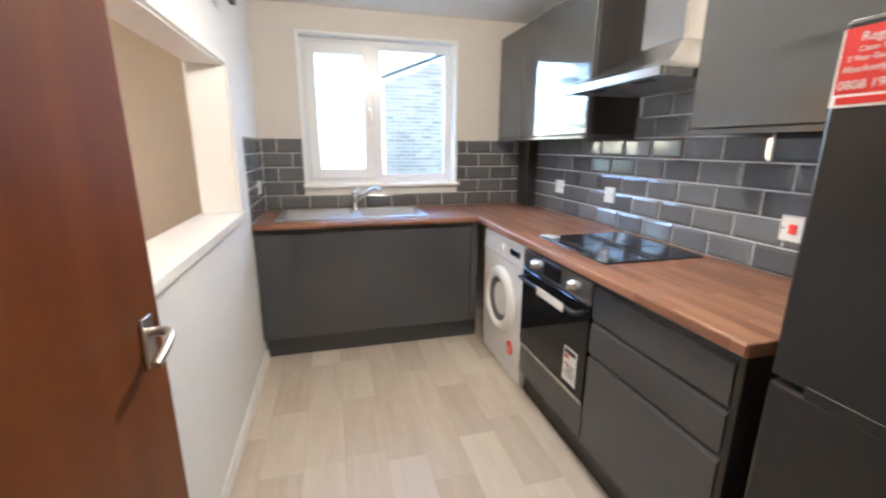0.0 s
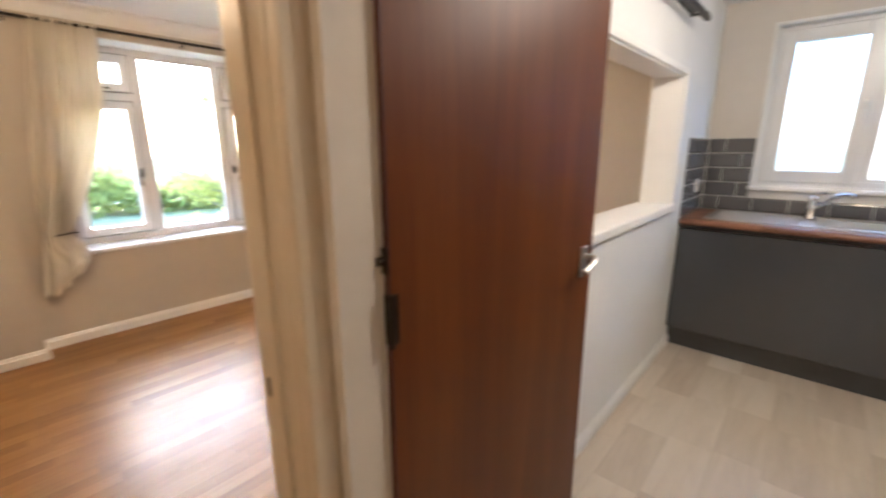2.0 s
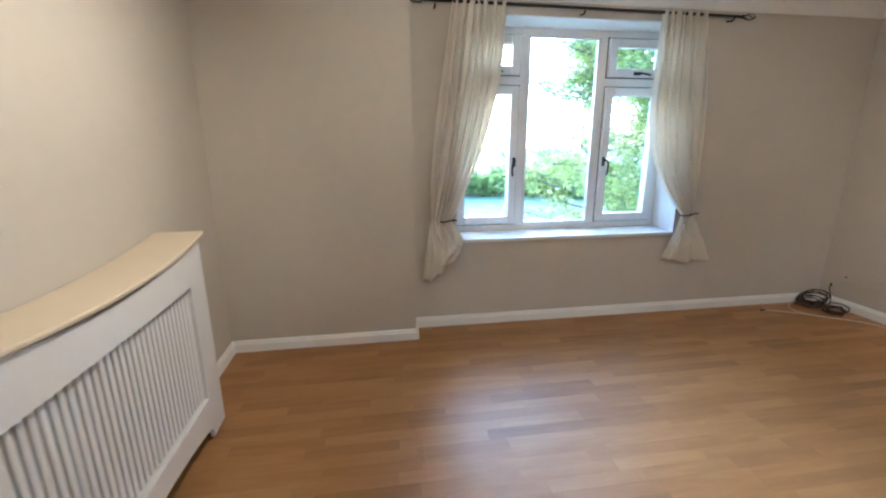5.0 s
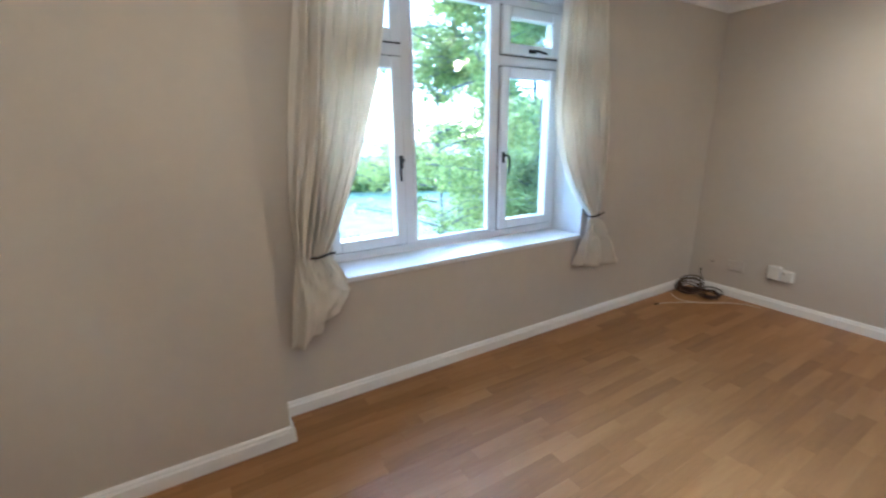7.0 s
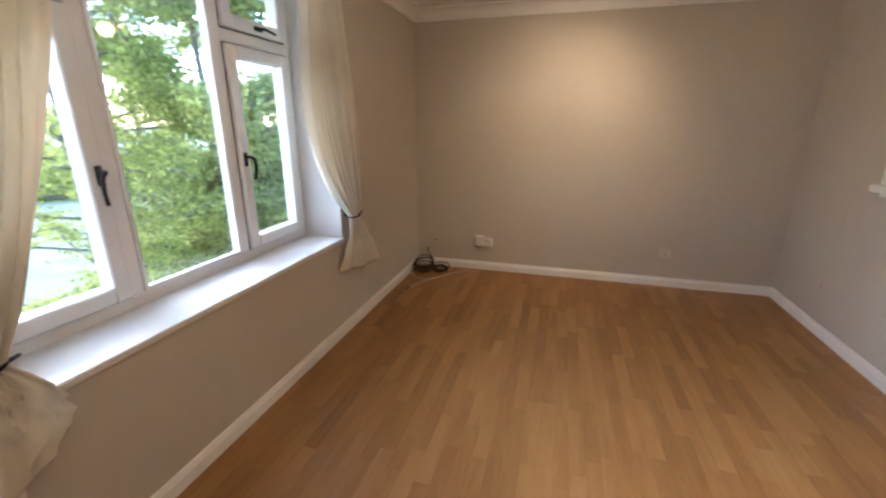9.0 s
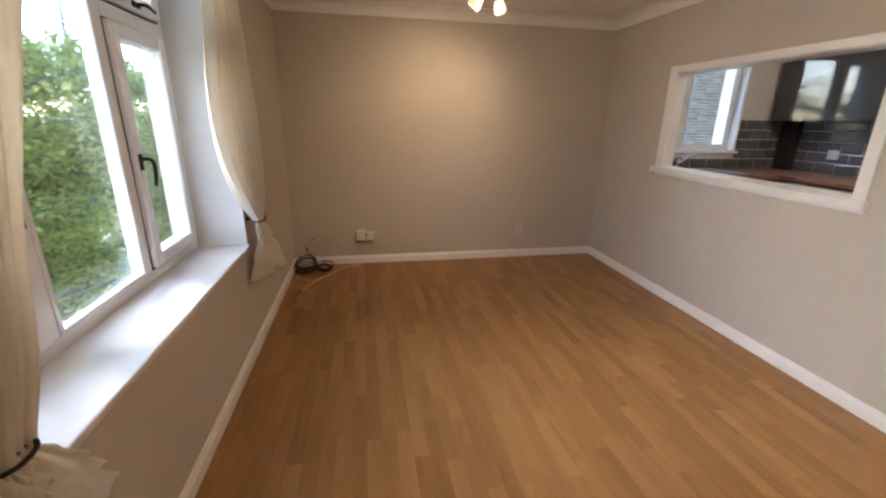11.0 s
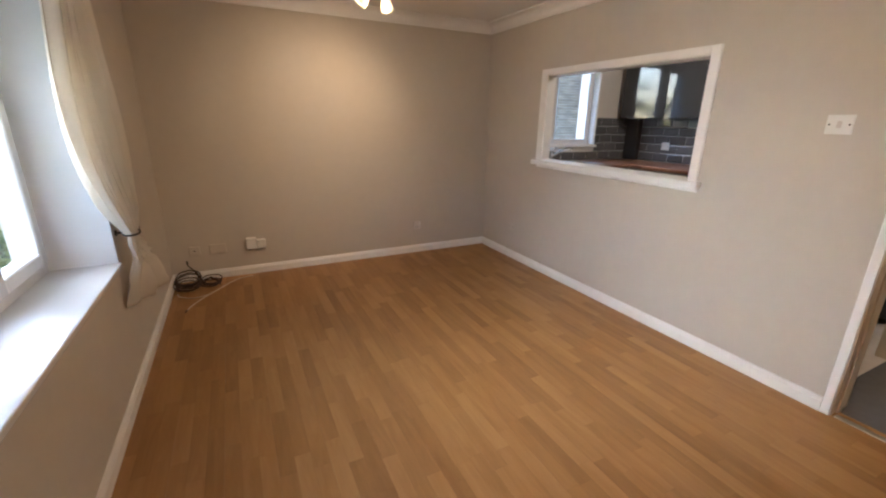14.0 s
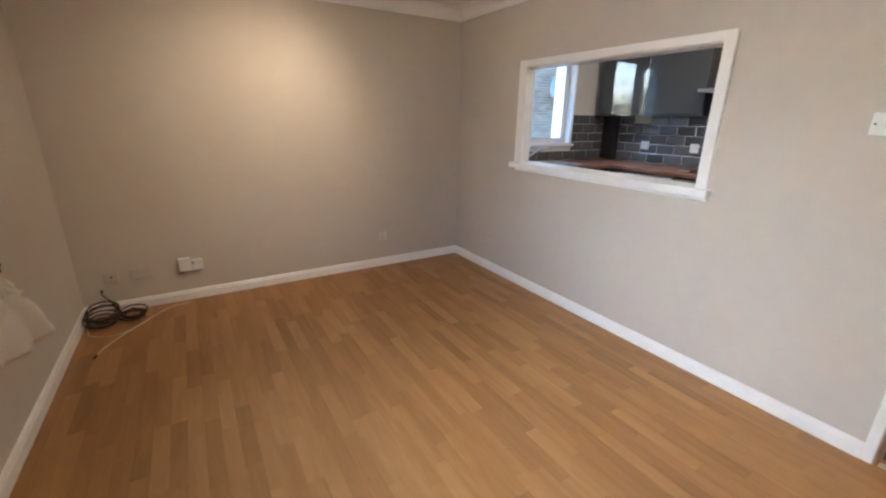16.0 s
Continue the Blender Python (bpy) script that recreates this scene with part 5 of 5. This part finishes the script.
M_LEAF = leaf_mat("spring_leaf", (0.15, 0.175, 0.045), (0.36, 0.37, 0.115))
M_LEAF2 = leaf_mat("hedge_leaf", (0.055, 0.09, 0.025), (0.15, 0.19, 0.055))
M_BARK = timber("grey_bark", (0.13, 0.115, 0.09), (0.22, 0.19, 0.15), (0.32, 0.28, 0.22), 0.9, 0, 2, 2.0)
M_GRASS = paint("lawn", (0.27, 0.26, 0.12), 0.9, 0.3, 1.0, 60)


def leaves(points, size, rnd):
    """Small folded leaves at the points, each a pair of triangles."""
    vs, fs = [], []
    for p in points:
        a = Vector((rnd.gauss(0, 1), rnd.gauss(0, 1), rnd.gauss(0, 0.6))).normalized()
        b = a.cross(Vector((rnd.gauss(0, 1), rnd.gauss(0, 1), rnd.gauss(0, 1)))).normalized()
        s = size * rnd.uniform(0.6, 1.3)
        k = len(vs)
        q = Vector(p)
        vs += [tuple(q), tuple(q + a * s * 0.5 + b * s * 0.28), tuple(q + a * s), tuple(q + a * s * 0.5 - b * s * 0.28 + a.cross(b) * s * 0.12)]
        fs += [(k, k + 1, k + 2), (k, k + 2, k + 3)]
    me = bpy.data.meshes.new("leaves")
    me.from_pydata(vs, [], fs)
    return me


def tree(at, height, spread, count, size, seed, label, material, sparse=1.0, low=0.2):
    rnd = random.Random(seed)
    t = thing("tree", at, label, "tree", group="garden trees")
    base = Vector(at)
    trunk = tube_bm([base, base + Vector((0.1, 0.05, height * 0.3)), base + Vector((-0.1, 0.1, height * 0.6)), base + Vector((0.05, 0, height * 0.92))], 0.0045 * height, 8)
    part("trunk", trunk, M_BARK, t)
    tips, limbs = [], bmesh.new()
    for k in range(46):
        f = rnd.uniform(low, 0.95)
        a = rnd.uniform(0, 6.28)
        reach = spread * (1 - 0.55 * f) * rnd.uniform(0.55, 1.1)
        p0 = base + Vector((0, 0, height * f))
        p1 = p0 + Vector((math.cos(a), math.sin(a), 0.25)) * reach * 0.5 + Vector((rnd.gauss(0, 0.2), rnd.gauss(0, 0.2), 0))
        p2 = p0 + Vector((math.cos(a), math.sin(a), 0.12 + 0.25 * rnd.random())) * reach
        tube_bm([p0, p1, p2], 0.022, 5, limbs)
        tips.append((p0, p1, p2))
        for j in range(4):
            s = p1.lerp(p2, rnd.random()) if rnd.random() < 0.7 else p0.lerp(p1, rnd.uniform(0.4, 1))
            e = s + Vector((rnd.gauss(0, 0.5), rnd.gauss(0, 0.5), rnd.uniform(-0.25, 0.35))) * spread * 0.28
            tube_bm([s, s.lerp(e, 0.5) + Vector((0, 0, 0.05)), e], 0.011, 4, limbs)
            tips.append((s, s.lerp(e, 0.5), e))
    part("limbs", limbs, M_BARK, t)
    pts = []
    for k in range(count):
        p0, p1, p2 = rnd.choice(tips)
        u = rnd.random() ** 0.7
        q = p0.lerp(p1, u * 2) if u < 0.5 else p1.lerp(p2, u * 2 - 1)
        pts.append(q + Vector((rnd.gauss(0, 0.16), rnd.gauss(0, 0.16), rnd.gauss(0, 0.10))) * sparse)
    me = leaves(pts, size, rnd)
    me.materials.append(material)
    ob = new("crown", me)
    ob.parent = t
    ob.matrix_parent_inverse = Matrix.Translation(-t.location)
    return t


tree((-8.2, 5.7, GZ), 10.5, 4.0, 110000, 0.085, 11, "leafy light green garden tree outside the window", M_LEAF, low=0.10)
tree((-7.4, 5.3, GZ), 5.0, 2.2, 46000, 0.075, 17, "bushy light green shrub below the window", M_LEAF, low=0.05)
tree((-9.8, 4.4, GZ), 6.6, 2.7, 20000, 0.08, 23, "bushy light green tree in the garden", M_LEAF, low=0.05)
tree((-7.0, 9.2, GZ), 5.0, 2.4, 36000, 0.075, 12, "low leafy light green tree", M_LEAF, low=0.08)
tree((-13.0, 8.2, GZ), 11.0, 4.2, 40000, 0.10, 14, "tall leafy tree behind the garden", M_LEAF)
tree((-11.5, 15.0, GZ), 8.5, 3.6, 3000, 0.08, 16, "nearly bare tree with fine twigs", M_LEAF2)
tree((-6.2, 13.0, GZ), 8.0, 3.4, 2500, 0.07, 19, "nearly bare tree with fine twigs", M_LEAF2)
structure("ground", boxes([(-400, 400, -400, 400, GZ - 0.5, GZ)]), M_GRASS, "grassy ground round the building", "ground")


def hedge(x0, x1, y0, y1, h, count, seed):
    rnd = random.Random(seed)
    pts = [(rnd.uniform(x0, x1), rnd.uniform(y0, y1), GZ + h * rnd.random() ** 0.6 * (0.85 + 0.3 * rnd.random())) for _ in range(count)]
    me = leaves(pts, 0.11, rnd)
    me.materials.append(M_LEAF)
    tagged(new("hedge", me), "uneven green garden hedge", "hedge", kind="stuff")


hedge(-12.0, -11.0, 6.0, 14.0, 1.7, 14000, 21)


def far_woods(seed):
    """An uneven line of far woods that closes the view."""
    rnd = random.Random(seed)
    pts = []
    for k in range(26000):
        a = rnd.uniform(math.radians(108), math.radians(262))
        d = rnd.uniform(34, 40)
        h = 2.0 + 0.5 * math.sin(a * 9) + 0.6 * math.sin(a * 23 + 1) + 0.4 * math.sin(a * 51)
        pts.append((d * math.cos(a), d * math.sin(a), GZ + h * rnd.random() ** 0.7))
    me = leaves(pts, 0.7, rnd)
    me.materials.append(M_LEAF)
    tagged(new("far_woods", me), "hazy line of far green trees", "woods", kind="stuff")


far_woods(31)

# neighbouring brick house with a gable
def brick_mat():
    n = Nodes("pale_stock_brick")
    geo = n.add("ShaderNodeNewGeometry")
    c = n.ramp(geo.outputs["Random Per Island"], [(0.0, (0.15, 0.10, 0.065)), (0.5, (0.22, 0.155, 0.105)), (1.0, (0.30, 0.22, 0.155))])
    n.colour(n.mix(0.25, c, n.ramp(n.noise(30, 4), [(0.3, (0.15, 0.105, 0.07)), (0.7, (0.30, 0.225, 0.16))])))
    n.set(Roughness=0.9)
    n.bump(n.noise(120, 4), 0.3, 0.003)
    return n.mat


M_BRICK = brick_mat()
M_MORTAR = paint("mortar", (0.42, 0.36, 0.29), 0.9, 0.1, 0.4, 150)
M_SLATE = paint("grey_roof_tile", (0.50, 0.46, 0.41), 0.8, 0.2, 0.6, 40)
NHX0, NHX1, NHY = 1.30, 9.4, 9.0


def verge(x):
    """Height of the gable's sloping edge at x."""
    return 2.72 + (x - 1.30) * 0.40 if x < 5.35 else 2.72 + (9.4 - x) * 0.40


house = thing("neighbouring_house", (5.3, 11, GZ), "pale brick neighbouring house with a sloping gable", "house")
part("wall", extrude_bm([(NHX0, GZ), (NHX1, GZ), (NHX1, verge(NHX1) - 0.04), (5.35, verge(5.35) - 0.04), (NHX0, verge(NHX0) - 0.04)], 1, NHY + 0.008, NHY + 7.0), M_MORTAR, house)
vs, fs = [], []
for row in range(int((4.4 - GZ) / 0.075)):
    z = GZ + 0.075 * row
    x = NHX0 - (0.1125 if row % 2 else 0.0)
    while x < NHX1:
        a, b = max(x, NHX0), min(x + 0.215, NHX1)
        if b - a > 0.05 and z + 0.065 < min(verge(a), verge(b)) - 0.05:
            k = len(vs)
            j = RND.uniform(-0.003, 0.003)
            y0, y1 = NHY - 0.004 + j, NHY + 0.007
            vs += [(a, y0, z), (b, y0, z), (b, y0, z + 0.065), (a, y0, z + 0.065), (a, y1, z), (b, y1, z), (b, y1, z + 0.065), (a, y1, z + 0.065)]
            fs += [(k, k + 1, k + 2, k + 3), (k + 4, k, k + 3, k + 7), (k + 1, k + 5, k + 6, k + 2), (k + 3, k + 2, k + 6, k + 7), (k + 4, k + 5, k + 1, k)]
        x += 0.225
me = bpy.data.meshes.new("bricks")
me.from_pydata(vs, [], fs)
me.materials.append(M_BRICK)
bricks = tagged(new("bricks", me), kind="stuff")
bricks.parent, bricks.matrix_parent_inverse = house, Matrix.Translation(-house.location)
for a, b in ((NHX0 - 0.15, 5.35), (5.35, NHX1 + 0.15)):
    za, zb = verge(max(a, NHX0)), verge(min(b, NHX1 - 0.001))
    part("roof", extrude_bm([(a, za - 0.03), (b, zb - 0.03), (b, zb + 0.005), (a, za + 0.005)], 1, NHY - 0.012, NHY + 7.2), M_SLATE, house)
dish = thing("satellite_dish", (6.45, NHY, 2.1), "grey satellite dish on the brick wall", "satellite dish")
M_DISH = paint("grey_dish_paint", (0.20, 0.21, 0.22), 0.5, 0.05, 0.05)
part("dish", lathe_bm([(0.002, 0.0), (0.12, 0.012), (0.24, 0.05), (0.34, 0.10), (0.345, 0.098), (0.24, 0.042), (0.002, -0.008)], (6.45, NHY - 0.30, 2.15), (-0.35, -0.93, 0.1), 36), M_DISH, dish)
part("bracket", tube_bm([(6.45, NHY - 0.0, 1.95), (6.45, NHY - 0.2, 1.97), (6.45, NHY - 0.30, 2.12)], 0.02, 8), M_DISH, dish)
part("feed_arm", tube_bm([(6.42, NHY - 0.33, 1.86), (6.28, NHY - 0.55, 1.88), (6.22, NHY - 0.72, 1.98)], 0.012, 8), M_DISH, dish)

# ---------- tiles ----------
def tile_mesh(w, h, d=0.008):
    """Bevelled glazed tile; the face looks towards -y, its middle is the origin."""
    bm = bmesh.new()
    back = [bm.verts.new(v) for v in ((-w / 2, 0, -h / 2), (w / 2, 0, -h / 2), (w / 2, 0, h / 2), (-w / 2, 0, h / 2))]
    edge = [bm.verts.new((v.co.x, -d * 0.4, v.co.z)) for v in back]
    bw = min(0.013, w * 0.35)
    face = [bm.verts.new((v.co.x - math.copysign(bw, v.co.x), -d, v.co.z - math.copysign(bw, v.co.z))) for v in back]
    for lo, hi in ((back, edge), (edge, face)):
        for k in range(4):
            bm.faces.new((lo[k], lo[(k + 1) % 4], hi[(k + 1) % 4], hi[k]))
    bm.faces.new(face)
    me = bpy.data.meshes.new("tile")
    bm.to_mesh(me)
    bm.free()
    me.materials.append(M_TILE)
    return me


TW, TH, TJ = 0.20, 0.10, 0.0055
TILES = {}


def tiling(parent_name, label, a0, a1, z0, rows, place, holes=(), shift=0.0, ztop=9.0):
    """Brick-bond tiles along a run a0..a1; place(a, z) gives the pose; holes: (a0, a1, z0, z1)."""
    wall = bpy.data.objects[parent_name]
    for r_ in range(rows):
        z = z0 + r_ * TH
        a = a0 - (TW if (r_ % 2) else TW / 2) + shift
        while a < a1 - 1e-6:
            spans = [(max(a, a0), min(a + TW, a1))]
            for h0, h1, hz0, hz1 in holes:
                if z + TH > hz0 + 0.03 and z < hz1 - 0.03:
                    out = []
                    for p, q in spans:
                        if q <= h0 or p >= h1:
                            out.append((p, q))
                        else:
                            out += [(p, h0), (h1, q)]
                    spans = out
            for p, q in spans:
                w = q - p - TJ
                if w > 0.012:
                    key = round(w, 3)
                    if key not in TILES:
                        TILES[key] = tile_mesh(key, TH - TJ)
                    ob = new("tile", TILES[key])
                    ob.matrix_world = place((p + q) / 2, z + TH / 2)
                    ob.parent = wall
            a += TW


Z0 = WT1 + 0.002
structure("splashback_grout_north", wall_y(YN - 0.004, YN - 0.0003, KX0 + 0.001, KX1 - 0.001, Z0, Z0 + 0.498, [(QX0 - 0.012, QX1 + 0.012, QZ0, Z0 + 0.498)]), M_GROUT, "pale grout of the tiled splashback", "splashback")
structure("splashback_grout_east", boxes([(KX1 - 0.004, KX1 - 0.0003, 0.40, YN - 0.005, Z0, Z0 + 0.498), (KX1 - 0.004, KX1 - 0.0003, 1.398, 2.027, Z0 + 0.4985, Z0 + 0.798)]), M_GROUT, "pale grout of the tiled splashback", "splashback")
structure("splashback_grout_return", boxes([(KX0 + 0.0003, KX0 + 0.004, 2.70, YN - 0.005, Z0, Z0 + 0.498)]), M_GROUT, "pale grout of the tiled splashback", "splashback")
tiling("splashback_grout_north", "", KX0 + 0.012, KX1 - 0.012, Z0, 5, lambda a, z: pose(a, YN - 0.0035, z), [(QX0 - 0.014, QX1 + 0.014, QZ0 - 0.02, 3)])
tiling("splashback_grout_east", "", 0.40, YN - 0.012, Z0, 5, lambda a, z: pose(KX1 - 0.0035, a, z, 0, 0, -90))
tiling("splashback_grout_east", "", 1.400, 2.026, Z0 + 0.5, 3, lambda a, z: pose(KX1 - 0.0035, a, z, 0, 0, -90))
tiling("splashback_grout_return", "", 2.70, YN - 0.012, Z0, 5, lambda a, z: pose(KX0 + 0.0035, a, z, 0, 0, 90))

# ---------- floor boards ----------
def boards(parent_name, x0, x1, y0, y1, w, length, top, thick, material, seed, name="plank"):
    wall, rnd, cache = bpy.data.objects[parent_name], random.Random(seed), {}
    x = x0
    while x < x1 - 1e-6:
        b = min(x + w, x1)
        y = y0 - rnd.uniform(0.1, 0.9) * length
        while y < y1 - 1e-6:
            p, q = max(y, y0), min(y + length, y1)
            if q - p > 0.03:
                me = bpy.data.meshes.new(name)
                bm = bmesh.new()
                g, c = 0.0001, 0.0005
                lo = [bm.verts.new(v) for v in ((x + g, p + g, top - thick), (b - g, p + g, top - thick), (b - g, q - g, top - thick), (x + g, q - g, top - thick))]
                md = [bm.verts.new((v.co.x, v.co.y, top - c)) for v in lo]
                hi = [bm.verts.new(v) for v in ((x + g + c, p + g + c, top), (b - g - c, p + g + c, top), (b - g - c, q - g - c, top), (x + g + c, q - g - c, top))]
                for s0, s1 in ((lo, md), (md, hi)):
                    for k in range(4):
                        bm.faces.new((s0[k], s0[(k + 1) % 4], s1[(k + 1) % 4], s1[k]))
                bm.faces.new(hi)
                bm.to_mesh(me)
                bm.free()
                me.materials.append(material)
                ob = new(name, me)
                ob.parent = wall
            y += length
        x = b


boards("floor_living", XW, XM, YS, YN, 0.1965, 1.285, 0.0, 0.011, M_FLOOR, 5)
boards("floor_kitchen", KX0, KX1, KYS - 0.06, YN, 0.178, 1.22, 0.0, 0.007, M_VINYL, 6)
